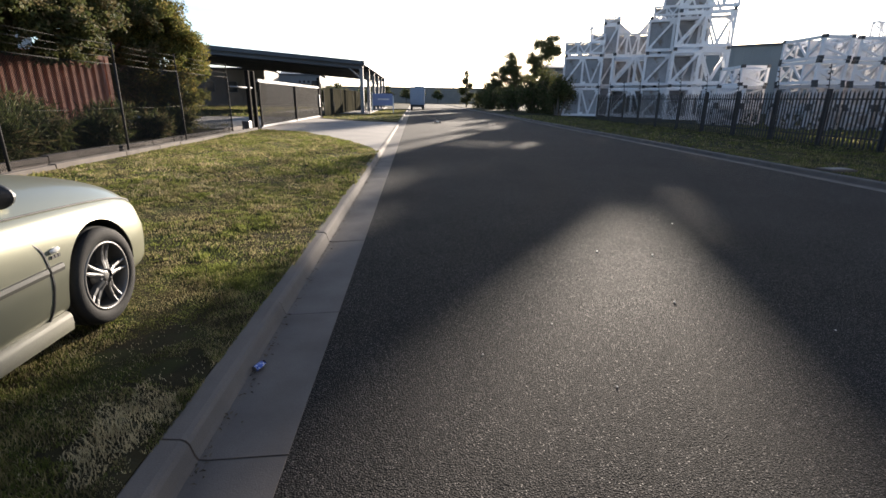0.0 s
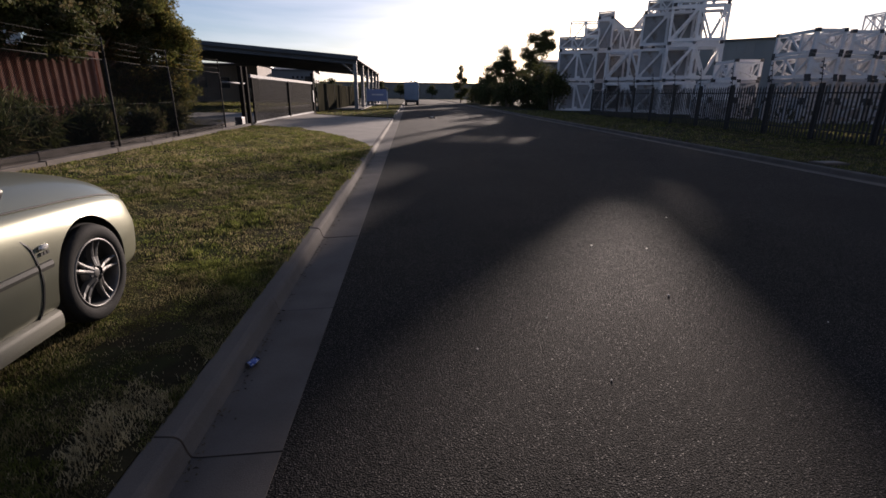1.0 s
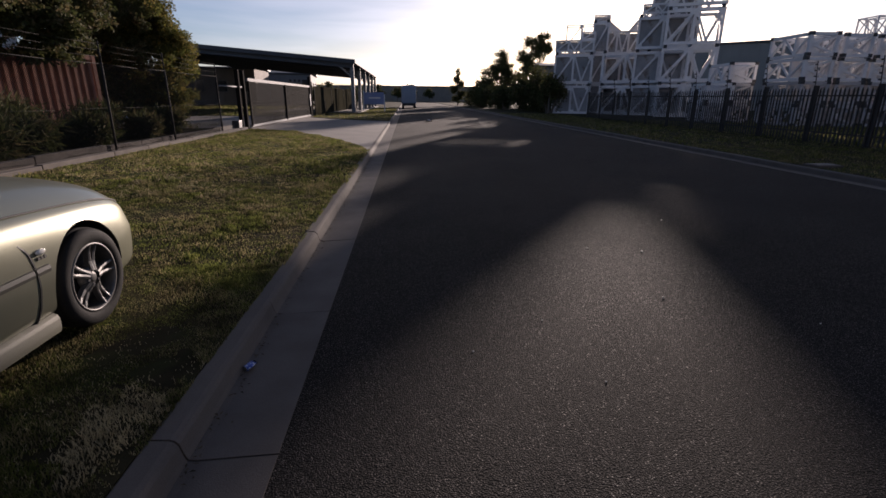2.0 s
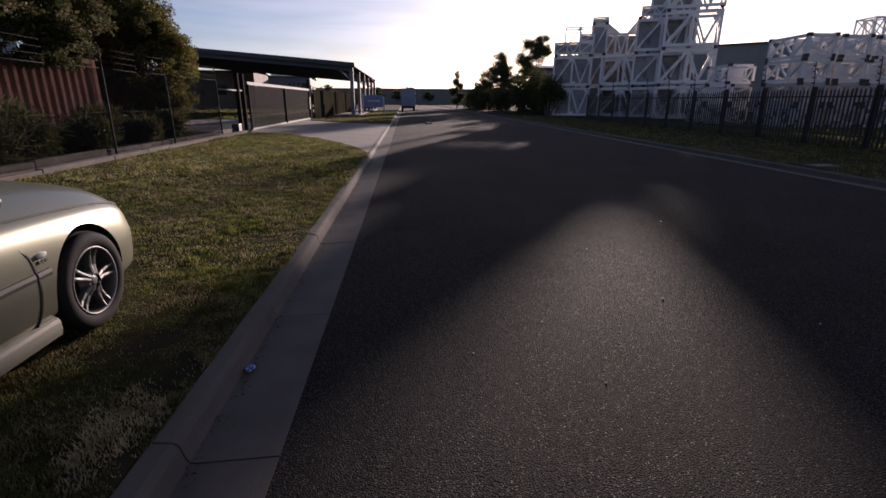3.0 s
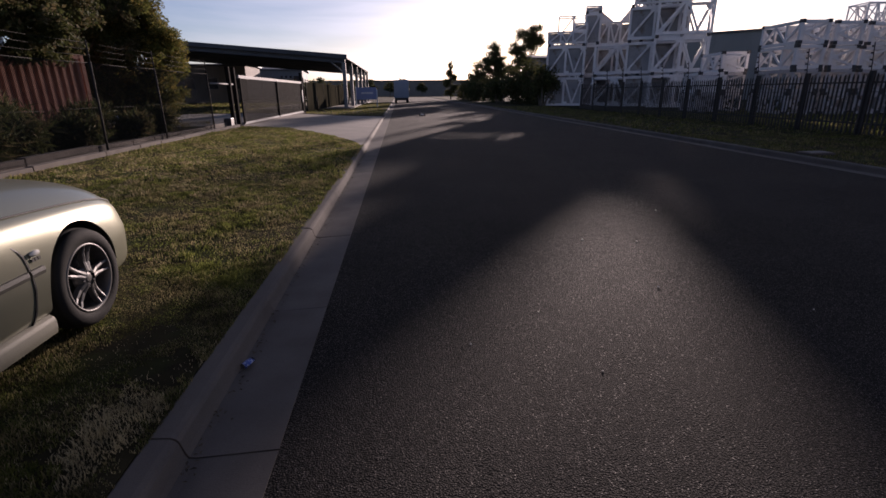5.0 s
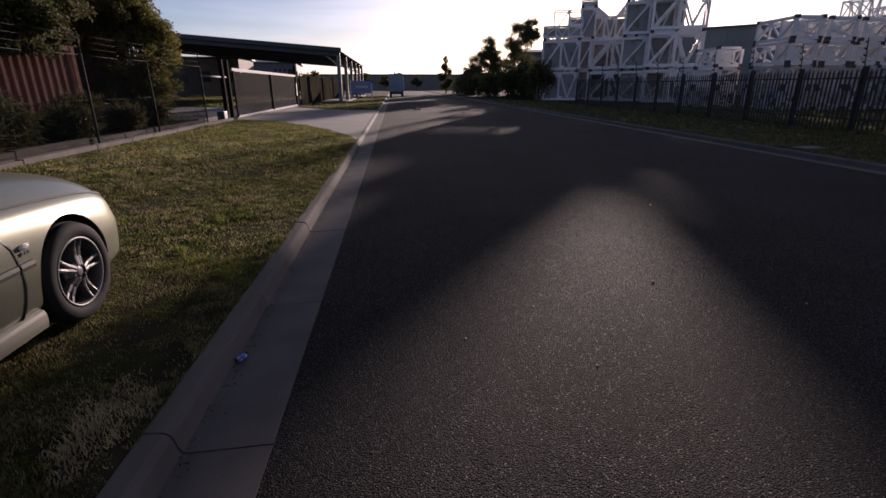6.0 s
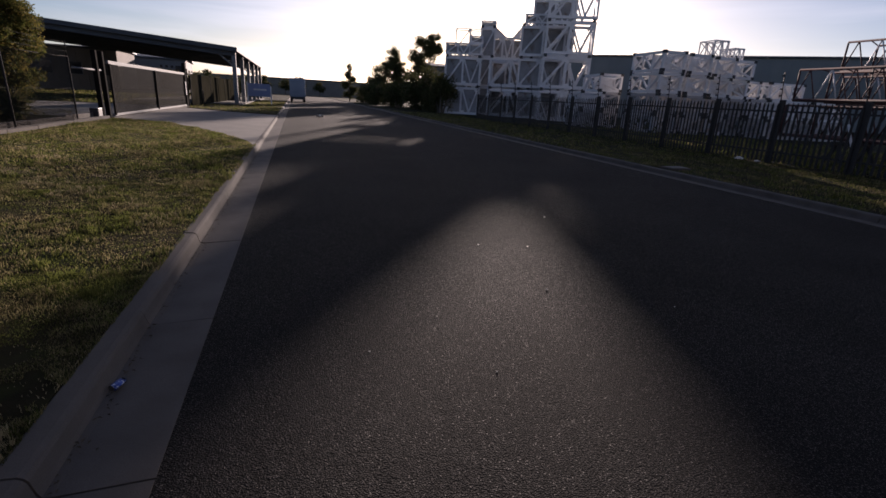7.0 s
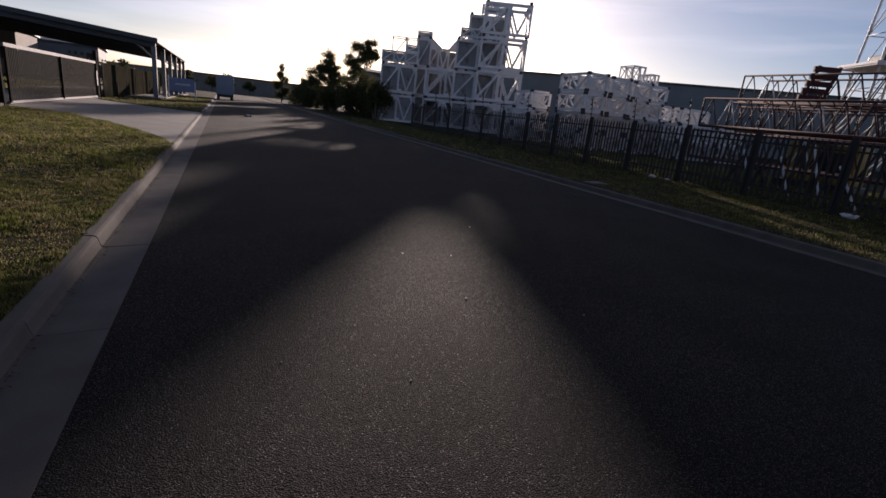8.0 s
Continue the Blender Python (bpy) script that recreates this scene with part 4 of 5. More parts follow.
def tree(name, label, at, height, blobs, leaves, size, mat, seed, lean=0.0, trunk=0.16, group="", fork=0.35, narrow=0.4):
    rng = random.Random(seed)
    t = thing(name, label, "tree", at, group=group)
    bm = bmesh.new()
    p, k = Vector((0, 0, -0.1)), 6
    for i in range(k):
        q = Vector((lean * (i + 1) / k + rng.uniform(-0.06, 0.06) * height / 6, rng.uniform(-0.06, 0.06) * height / 6, height * 0.8 * (i + 1) / k))
        rod(bm, p, q, trunk * (1 - 0.8 * i / k), trunk * (1 - 0.8 * (i + 1) / k), n=8, caps=False)
        p = q
    part("trunk", bm, BARK, t)
    bm = bmesh.new()
    for b in blobs:
        z0 = max(0.2, min(b[2] - 0.4 * b[5], height * 0.75) * fork + rng.uniform(0, 0.2) * height)
        s = Vector((lean * z0 / height, 0, min(z0, height * 0.7)))
        e = Vector(b[:3])
        m = (s + e) / 2 + Vector((rng.uniform(-0.2, 0.2), rng.uniform(-0.2, 0.2), 0.15))
        rod(bm, s, m, trunk * 0.4, trunk * 0.28, n=6, caps=False)
        rod(bm, m, e, trunk * 0.28, trunk * 0.12, n=6, caps=False)
        for _ in range(5):
            w = e + Vector((rng.uniform(-1, 1) * b[3], rng.uniform(-1, 1) * b[4], rng.uniform(-0.6, 1) * b[5])) * 0.75
            rod(bm, m.lerp(e, rng.random()), w, trunk * 0.1, trunk * 0.03, n=5, caps=False)
    part("branchwork", bm, BARK, t)
    part("crown", crown_mesh("crown", blobs, leaves, size, mat, seed, narrow=narrow), None, t)
    return t


# bushy wattle behind the wire fence, dense to the ground
tree("wattle_tree", "bushy golden-green wattle tree behind the wire fence", (-12.0, 26.4, 0.15), 9.6,
     [(-0.24, 0, 1.59, 1.46, 1.83, 1.22), (0.43, 0.37, 2.81, 1.34, 1.83, 1.1), (0.55, 0.24, 3.9, 1.1, 1.46, 0.73), (-0.37, 0, 5, 1.34, 1.71, 0.98), (-1.46, 0, 4.03, 1.83, 1.83, 1.34), (-1.46, 0.24, 6.47, 1.46, 1.59, 0.98),
      (-2.93, 0, 5.86, 1.59, 1.46, 1.1), (-1.71, 0.12, 7.93, 1.46, 1.34, 0.98), (-2.44, 0.37, 2.2, 1.59, 1.59, 1.34), (0.37, 0.12, 1.83, 0.98, 1.46, 0.73), (-3.54, 0.24, 3.66, 1.34, 1.46, 1.22), (-3.54, 0, 7.81, 1.46, 1.34, 1.1), (-0.61, 0, 0.85, 0.98, 1.22, 0.61)],
     170000, 0.12, WATTLE, 11)
# dark trees behind the container, their limbs hanging over it
tree("dark_tree", "tall dark tree hanging over the shipping container", (-17.8, 21.0, 0.15), 9.0,
     [(4.2, -0.6, 5.4, 2.1, 1.8, 1.3), (5.4, -0.8, 4.4, 1.4, 1.4, 0.9), (2.6, -0.5, 4.6, 1.6, 1.5, 1.1), (4.6, -0.5, 7.4, 2.0, 1.6, 1.2), (2.4, -0.6, 6.4, 1.6, 1.4, 1.1), (6.0, -0.4, 6.3, 1.5, 1.4, 1.0), (4.8, -0.6, 8.4, 1.9, 1.5, 0.9), (0.4, 0, 6.8, 1.9, 1.7, 1.3)],
     80000, 0.15, DARK_LEAF, 12, narrow=0.45)
tree("dark_tree", "dark spreading tree hanging over the shipping container", (-16.9, 15.4, 0.2), 8.4,
     [(4.2, 0.4, 4.9, 1.8, 1.6, 1.1), (5.2, 1.6, 4.3, 1.4, 1.5, 0.9), (3.8, 0.2, 6.6, 1.8, 1.6, 1.1), (5.5, 1.2, 6.0, 1.4, 1.4, 1.0), (5.4, 0.4, 3.6, 1.0, 1.1, 0.7), (6.0, 1.8, 3.3, 0.9, 1.0, 0.6), (5.0, -0.9, 3.4, 1.0, 1.0, 0.8), (1.4, 0, 6.0, 1.8, 1.6, 1.3), (4.6, -1.4, 5.0, 1.5, 1.4, 1.1),
      (4.5, 0.4, 2.75, 0.8, 0.8, 0.5), (5.1, 2.1, 2.7, 0.8, 0.9, 0.5), (5.5, 3.3, 2.9, 0.7, 0.8, 0.5), (3.9, -1.2, 2.6, 0.8, 0.8, 0.5)],
     90000, 0.15, DARK_LEAF, 13, narrow=0.45)

tree("dark_tree", "dense dark tree between the container and the wattle", (-14.4, 24.4, 0.15), 8.0,
     [(0.1, 0, 1.4, 1.2, 1.2, 1.0), (0.9, 0.1, 2.6, 1.1, 1.2, 1.0), (-0.5, 0.2, 3.2, 1.3, 1.2, 1.0), (0.7, 0, 4.4, 1.2, 1.2, 1.0), (-0.9, 0, 4.9, 1.3, 1.2, 1.0), (0.3, 0.2, 6.0, 1.3, 1.2, 1.0), (-1.0, 0.1, 6.9, 1.2, 1.1, 0.9), (0.9, 0, 7.3, 1.0, 1.0, 0.8), (1.3, 0.2, 1.2, 0.8, 1.0, 0.8), (1.9, 0.2, 3.3, 0.9, 1.0, 0.9), (2.0, 0.2, 4.9, 0.9, 1.0, 0.8)],
     80000, 0.13, DARK_LEAF, 14, narrow=0.35)


def shrub(label, at, r, h, seed, mat, leaves, size=0.16, group="shrubs", narrow=0.3):
    s = thing("shrub", label, "shrub", at, group=group)
    rng = random.Random(seed)
    bl = [(rng.uniform(-0.5, 0.5) * r, rng.uniform(-0.5, 0.5) * r, h * rng.uniform(0.2, 0.65), r * 0.6, r * 0.6, h * 0.38) for _ in range(5)]
    bm = bmesh.new()
    for b in bl:
        rod(bm, (b[0] * 0.3, b[1] * 0.3, -0.05), b[:3], 0.03 * h, 0.01 * h, n=5, caps=False)
    part("stem", bm, BARK, s)
    part("foliage", crown_mesh("foliage", bl, leaves, size, mat, seed, droop=-0.3, narrow=narrow), None, s)
    return s


for k, (x, y, r, h) in enumerate(((-8.4, 8.8, 0.9, 1.0), (-8.9, 10.6, 1.0, 1.05), (-9.2, 12.8, 1.1, 1.15), (-8.7, 14.4, 0.8, 0.8), (-9.4, 16.0, 1.1, 1.2), (-8.8, 17.6, 0.8, 0.8), (-10.8, 14.2, 1.2, 1.4), (-10.4, 11.2, 1.1, 1.3), (-8.9, 19.4, 0.8, 0.9))):
    shrub("dark low shrub along the inside of the wire fence", (x, y, 0.2), r, h, 40 + k, DARK_LEAF, 3000, 0.34, "shrubs behind the fence", 0.09)

# roadside trees and hedge further along
tree("gum_tree", "tall thin gum tree dark against the bright sky", (25.0, 97.0, 0.1), 14.0,
     [(-0.9, 0, 11.2, 2.2, 2.2, 1.7), (1.0, 0, 12.2, 1.7, 1.7, 1.6), (-2.2, 0, 9.0, 2.2, 2.2, 1.7), (0.6, 0, 9.6, 2.3, 2.0, 1.8), (-1.2, 0, 7.2, 2.4, 2.2, 1.7), (1.8, 0, 10.6, 1.5, 1.5, 1.5), (-2.8, 0, 6.0, 2.0, 1.8, 1.6), (0.8, 0, 6.4, 2.1, 1.9, 1.7), (-0.6, 0, 4.6, 2.2, 2.0, 1.6)], 46000, 0.22, DARK_LEAF, 21, trunk=0.2)
tree("gum_tree", "rounded gum tree dark against the bright sky", (18.6, 99.0, 0.1), 11.0,
     [(0, 0, 9.0, 1.6, 1.6, 1.7), (-0.9, 0, 7.4, 2.0, 1.9, 1.7), (0.9, 0, 7.6, 1.9, 1.8, 1.7), (-2.3, 0, 5.6, 2.1, 1.9, 1.7), (0.3, 0, 5.8, 2.3, 2.0, 1.8), (1.7, 0, 4.8, 1.9, 1.7, 1.7), (-1.5, 0, 3.6, 2.3, 1.9, 1.8), (-3.2, 0, 4.0, 1.6, 1.5, 1.4), (0.4, 0, 3.0, 2.2, 1.8, 1.6)], 46000, 0.22, DARK_LEAF, 22, trunk=0.2)
tree("gum_tree", "small bushy gum tree beside the far road", (9.9, 97.0, 0.1), 7.0,
     [(0, 0, 6.0, 0.6, 0.6, 0.8), (-0.3, 0, 4.8, 0.9, 0.9, 0.9), (0.5, 0, 4.2, 0.9, 0.9, 0.8), (-0.6, 0, 3.0, 1.1, 1.0, 0.9), (0.7, 0, 2.4, 1.1, 1.0, 0.9), (-0.2, 0, 1.3, 1.3, 1.1, 0.8)], 9000, 0.22, DARK_LEAF, 23, trunk=0.14)
for k, (x, y, r, h) in enumerate(((12.2, 93, 2.2, 5.0), (14.0, 95, 2.2, 4.4), (12.8, 84, 2.2, 3.8), (12.4, 78, 2.0, 3.4), (13.2, 66, 2.0, 3.6), (14.2, 60, 2.0, 4.6), (13.6, 72, 2.0, 3.4), (15.6, 56.5, 1.9, 5.4), (14.8, 51.5, 1.7, 4.6), (16.0, 61.5, 2.0, 5.2))):
    shrub("dense dark roadside bush", (x, y, 0.08), r, h, 60 + k, DARK_LEAF, 6000, 0.24, "roadside bushes", 0.4)
for k, (x, y, h) in enumerate(((-9, 165, 6.0), (-3, 172, 5.2), (-14, 158, 5.4), (1.5, 176, 6.4), (8, 178, 4.8), (-24, 160, 6.5))):
    tree("distant_tree", "distant dark tree at the road's end", (x, y, -0.06), h,
         [(0, 0, h * 0.8, 1.3, 1.3, 1.0), (-0.9, 0, h * 0.55, 1.5, 1.3, 1.0), (0.9, 0, h * 0.5, 1.5, 1.3, 1.0)], 1500, 0.45, DARK_LEAF, 80 + k, trunk=0.18, group="distant trees")


for k, (x, y, r, h) in enumerate(((-14.5, 84, 2.2, 3.6), (-12.2, 88, 2.0, 3.2), (-9.6, 90, 1.6, 3.8), (-17.0, 83, 2.2, 4.2), (-7.4, 94, 1.6, 3.0))):
    shrub("dark bush past the open shed", (x, y, 0.0), r, h, 120 + k, DARK_LEAF, 2600, 0.26, "bushes past the shed", 0.5)


# ---------------------------------------------------------------- container behind the shrubs
def container():
    c = thing("shipping_container", "faded brown-red ribbed shipping container behind the shrubs", "container", (-13.62, 14.5, 0.3), -19)
    L, H = 6.06, 2.6
    bm = bmesh.new()
    box(bm, -2.44, -0.06, 0, L, 0.03, H - 0.02)
    part("body", bm, RUST, c)
    k = 0.2
    while k < L - 0.3:
        bm = bmesh.new()
        z0, z1 = 0.16, H - 0.12
        v = [bm.verts.new(p) for p in ((-0.06, k, z0), (0.03, k + 0.04, z0), (0.03, k + 0.15, z0), (-0.06, k + 0.19, z0), (-0.06, k, z1), (0.03, k + 0.04, z1), (0.03, k + 0.15, z1), (-0.06, k + 0.19, z1))]
        for f in ((0, 1, 5, 4), (1, 2, 6, 5), (2, 3, 7, 6), (4, 5, 6, 7), (3, 2, 1, 0)):
            bm.faces.new([v[i] for i in f])
        part("side_rib", bm, RUST, c)
        k += 0.29
    for z in (0.0, H - 0.12):
        bm = bmesh.new()
        box(bm, -0.029, 0.05, 0, L, z, z + 0.15)
        part("side_rail", bm, RUST, c)
    for y in (0.0, L - 0.14):
        bm = bmesh.new()
        box(bm, -0.02, 0.055, y, y + 0.14, -0.004, H + 0.02)
        part("corner_post", bm, RUST, c)


container()


# ---------------------------------------------------------------- van and sign further along
pole = thing("light_pole", "thin street light pole far along the road", "street lamp", (0.2, 150, 0), 0)
bm = bmesh.new()
rod(bm, (0, 0, -0.1), (0, 0, 7.4), 0.09, 0.05, n=8)
part("pole", bm, GREY_STEEL, pole)
bm = bmesh.new()
rod(bm, (0, 0, 7.3), (1.3, 0, 7.6), 0.04, 0.05, n=6)
part("arm", bm, GREY_STEEL, pole)


def van():
    v = thing("box_van", "pale blue box truck parked at the kerb", "truck", (0.35, 73, 0.0))
    bm = bmesh.new()
    box(bm, -1.05, 1.05, 0, 5.0, 0.75, 3.2)
    part("box", bm, PALE_BLUE, v, bevel=0.04)
    bm = bmesh.new()
    box(bm, -1.0, 1.0, 5.1, 6.6, 0.5, 2.3)
    part("cab", bm, PALE_BLUE, v, bevel=0.12)
    bm = bmesh.new()
    box(bm, -0.9, 0.9, -0.1, 6.4, 0.5, 0.72)
    part("chassis", bm, DARK_LUG, v)
    bm = bmesh.new()
    box(bm, -1.0, 1.0, -0.18, -0.06, 0.42, 0.62)
    part("rear_bumper", bm, DARK_LUG, v)
    for s in (-1, 1):
        bm = bmesh.new()
        box(bm, s * 0.85 - 0.1, s * 0.85 + 0.1, -0.2, -0.175, 0.48, 0.6)
        part("tail_lamp", bm, RED_STEEL, v)
        bm = bmesh.new()
        box(bm, s * 0.5 - 0.47, s * 0.5 + 0.47, -0.03, -0.002, 0.85, 3.1)
        part("rear_door", bm, PALE_BLUE, v, bevel=0.01)
        for y in (1.0, 5.6):
            bm = bmesh.new()
            rod(bm, (s * 0.7, y, 0.4), (s * 1.0, y, 0.4), 0.4, n=20)
            part("wheel", bm, RUBBER, v)


van()


def sign_board():
    s = thing("sign_board", "blue and white estate sign board on posts", "sign", (-3.3, 53.0, 0.15), 4)
    bm = bmesh.new()
    box(bm, -1.1, 0.95, -0.04, 0.04, 0.68, 1.88)
    part("panel", bm, BLUE_PANEL, s, "blue sign panel with pale lower strip", bevel=0.01)
    bm = bmesh.new()
    box(bm, -0.6, 0.6, -0.055, -0.044, 1.25, 1.4)
    part("text_bar", bm, WHITE_STEEL, s)
    for x in (-1.16, 1.01):
        bm = bmesh.new()
        box(bm, x - 0.05, x + 0.05, -0.05, 0.05, -0.2, 2.05 if x < 0 else 1.7)
        part("post", bm, WHITE_STEEL, s)
    return s


sign_board()


# ---------------------------------------------------------------- palisade fence on the far side
PX, PZ = 14.9, 0.09
palisade = thing("palisade_fence", "dark steel palisade fence with pointed pales", "fence", kind="structure")
bm = bmesh.new()
w, h = 0.034, 1.92
pts = [(-w, 0.06), (w, 0.06), (w, h - 0.10), (0, h), (-w, h - 0.10)]
a = [bm.verts.new((-0.008, y, z)) for y, z in pts]
b = [bm.verts.new((0.008, y, z)) for y, z in pts]
bm.faces.new(a), bm.faces.new(b[::-1])
for k in range(5):
    bm.faces.new((a[k], a[(k + 1) % 5], b[(k + 1) % 5], b[k]))
PALE = finish("pale", bm, BLACK_STEEL)
bm = bmesh.new()
box(bm, -0.06, 0.06, -0.07, 0.07, -0.2, 2.0)
PPOST = finish("post", bm, BLACK_STEEL)
bm = bmesh.new()
rod(bm, (0, 0, 1.9), (-0.12, 0, 2.85), 0.016, n=6)
for z in (2.1, 2.3, 2.5, 2.7):
    box(bm, -0.16 - (z - 2.1) * 0.1 + 0.04, -0.10 - (z - 2.1) * 0.1 + 0.06, -0.02, 0.02, z, z + 0.05)
ROD = finish("wire_standoff", bm, BLACK_STEEL)
for k in range(-2, 14):
    y = 7.33 + 2.56 * k
    ob = part("post", PPOST, None, palisade)
    ob.location = (PX + 0.09, y, PZ)
    ob = part("wire_standoff", ROD, None, palisade)
    ob.location = (PX + 0.12, y + 0.1, PZ)
y = 2.3
while y < 40.5:
    ob = part("pale", PALE, None, palisade)
    ob.matrix_basis = pose(PX, y + random.uniform(-0.006, 0.006), PZ + random.uniform(-0.01, 0.01), random.uniform(-0.6, 0.6), 0, 0)
    y += 0.17
for z in (0.35, 1.62):
    bm = bmesh.new()
    box(bm, PX + 0.012, PX + 0.06, 2.2, 40.6, PZ + z, PZ + z + 0.05)
    part("rail", bm, BLACK_STEEL, palisade)


# ---------------------------------------------------------------- parked car
PAINT = material("champagne_car_paint", (0.25, 0.252, 0.19), (0.27, 0.271, 0.205), 0.8, 0.32, 0.62, 0.0, 400, fine=0.04, rough_var=0.04)
PAINT.node_tree.nodes["Principled BSDF"].inputs["Coat Weight"].default_value = 0.35
PAINT.node_tree.nodes["Principled BSDF"].inputs["Coat Roughness"].default_value = 0.06
ALLOY = material("alloy_rim", (0.105, 0.103, 0.10), (0.15, 0.147, 0.145), 3, 0.5, 0.7, 0.03, 120, fine=0.2, spot=(0.2, 0.19, 0.18), spot_scale=9, spot_at=0.66)
BLACK_PLASTIC = material("black_plastic", (0.015, 0.015, 0.016), (0.022, 0.022, 0.023), 5, 0.5, 0, 0.1, 150)
STRIP = material("grey_strip", (0.06, 0.058, 0.048), (0.08, 0.077, 0.063), 2, 0.6, 0.0, 0.05, 200)
SKIRT = material("shaded_sill_paint", (0.105, 0.103, 0.082), (0.13, 0.127, 0.10), 2, 0.6, 0.1, 0.05, 200)
LAMP = material("clear_lamp", (0.62, 0.60, 0.55), (0.72, 0.70, 0.64), 8, 0.15, 0, 0.05, 60)


def spun(bm, profile, n=48, x0=0.0):
    """Turn (radius, x) points round the x axis."""
    rings = [[bm.verts.new((x0 + x, r * math.cos(2 * math.pi * k / n), r * math.sin(2 * math.pi * k / n))) for k in range(n)] for r, x in profile]
    for a, b in zip(rings, rings[1:]):
        for k in range(n):
            bm.faces.new((a[k], a[(k + 1) % n], b[(k + 1) % n], b[k])).smooth = True


def baked(ob, cutters=()):
    """Apply an object's modifiers, then drop the cutting shapes."""
    dg = bpy.context.evaluated_depsgraph_get()
    me = bpy.data.meshes.new_from_object(ob.evaluated_get(dg))
    ob.modifiers.clear()
    ob.data = me
    for c in cutters:
        bpy.data.objects.remove(c)
    return ob


def wheel(parent, x, y, z, outer):
    """Tyre, rim with five twin spokes, hub cap and nuts; outer: which way it faces."""
    w = new("wheel")
    w.parent = parent
    w.matrix_basis = pose(x, y, z, 0, 0, 0 if outer > 0 else 180)
    bm = bmesh.new()
    spun(bm, [(0.213, -0.17), (0.24, -0.185), (0.285, -0.185), (0.306, -0.172), (0.316, -0.14), (0.317, -0.125), (0.309, -0.122), (0.309, -0.114), (0.318, -0.111), (0.318, -0.085), (0.309, -0.082), (0.309, -0.074), (0.318, -0.071), (0.318, -0.045), (0.310, -0.042), (0.310, -0.036), (0.316, -0.033), (0.305, 0.0), (0.283, 0.016), (0.25, 0.015), (0.222, 0.004), (0.213, -0.012)], 64)
    part("tyre", bm, RUBBER, w)
    bm = bmesh.new()
    spun(bm, [(0.222, 0.002), (0.219, 0.009), (0.208, 0.008), (0.203, -0.006), (0.198, -0.04), (0.194, -0.15), (0.205, -0.165)], 56)
    part("rim", bm, ALLOY, w, "scuffed alloy rim")
    bm = bmesh.new()
    spun(bm, [(0.185, -0.085), (0.18, -0.075), (0.06, -0.075), (0.001, -0.075)], 40)
    part("brake_disc", bm, DARK_LUG, w)
    for k in range(5):
        a = 2 * math.pi * k / 5 + 0.09
        for s in (-1, 1):
            bm = bmesh.new()
            d, side = Vector((0, math.cos(a), math.sin(a))), Vector((0, -math.sin(a), math.cos(a)))
            ring = []
            for t in (0.0, 0.35, 0.7, 1.0):
                r = 0.045 + 0.165 * t
                off = s * (0.009 + 0.021 * t)
                wd = 0.017 - 0.007 * t
                c = d * r + side * off
                xx = 0.0 - 0.016 * math.sin(math.pi * t) + 0.002
                ring.append([bm.verts.new((xx + 0.004 * (1 - abs(e)) * 1.0 - (0.026 if e in (-2, 2) else 0), *(c + side * (wd * (e / 2 if e in (-2, 2) else e * 0.85)))[1:])) for e in (-2, -1, 0, 1, 2)])
            for p, q in zip(ring, ring[1:]):
                for i in range(4):
                    bm.faces.new((p[i], p[i + 1], q[i + 1], q[i]))
            part("spoke", bm, ALLOY, w)
        bm = bmesh.new()
        b = a + math.pi / 5
        rod(bm, (-0.03, 0.05 * math.cos(b), 0.05 * math.sin(b)), (-0.002, 0.05 * math.cos(b), 0.05 * math.sin(b)), 0.014, 0.012, n=6)
        part("wheel_nut", bm, DARK_LUG, w)
    bm = bmesh.new()
    spun(bm, [(0.075, -0.06), (0.07, -0.014), (0.062, -0.010), (0.032, -0.009), (0.028, -0.004), (0.022, -0.002), (0.001, -0.002)], 32)
    part("hub", bm, ALLOY, w)
    return w


def smooth_step(t):
    return t * t * (3 - 2 * t)


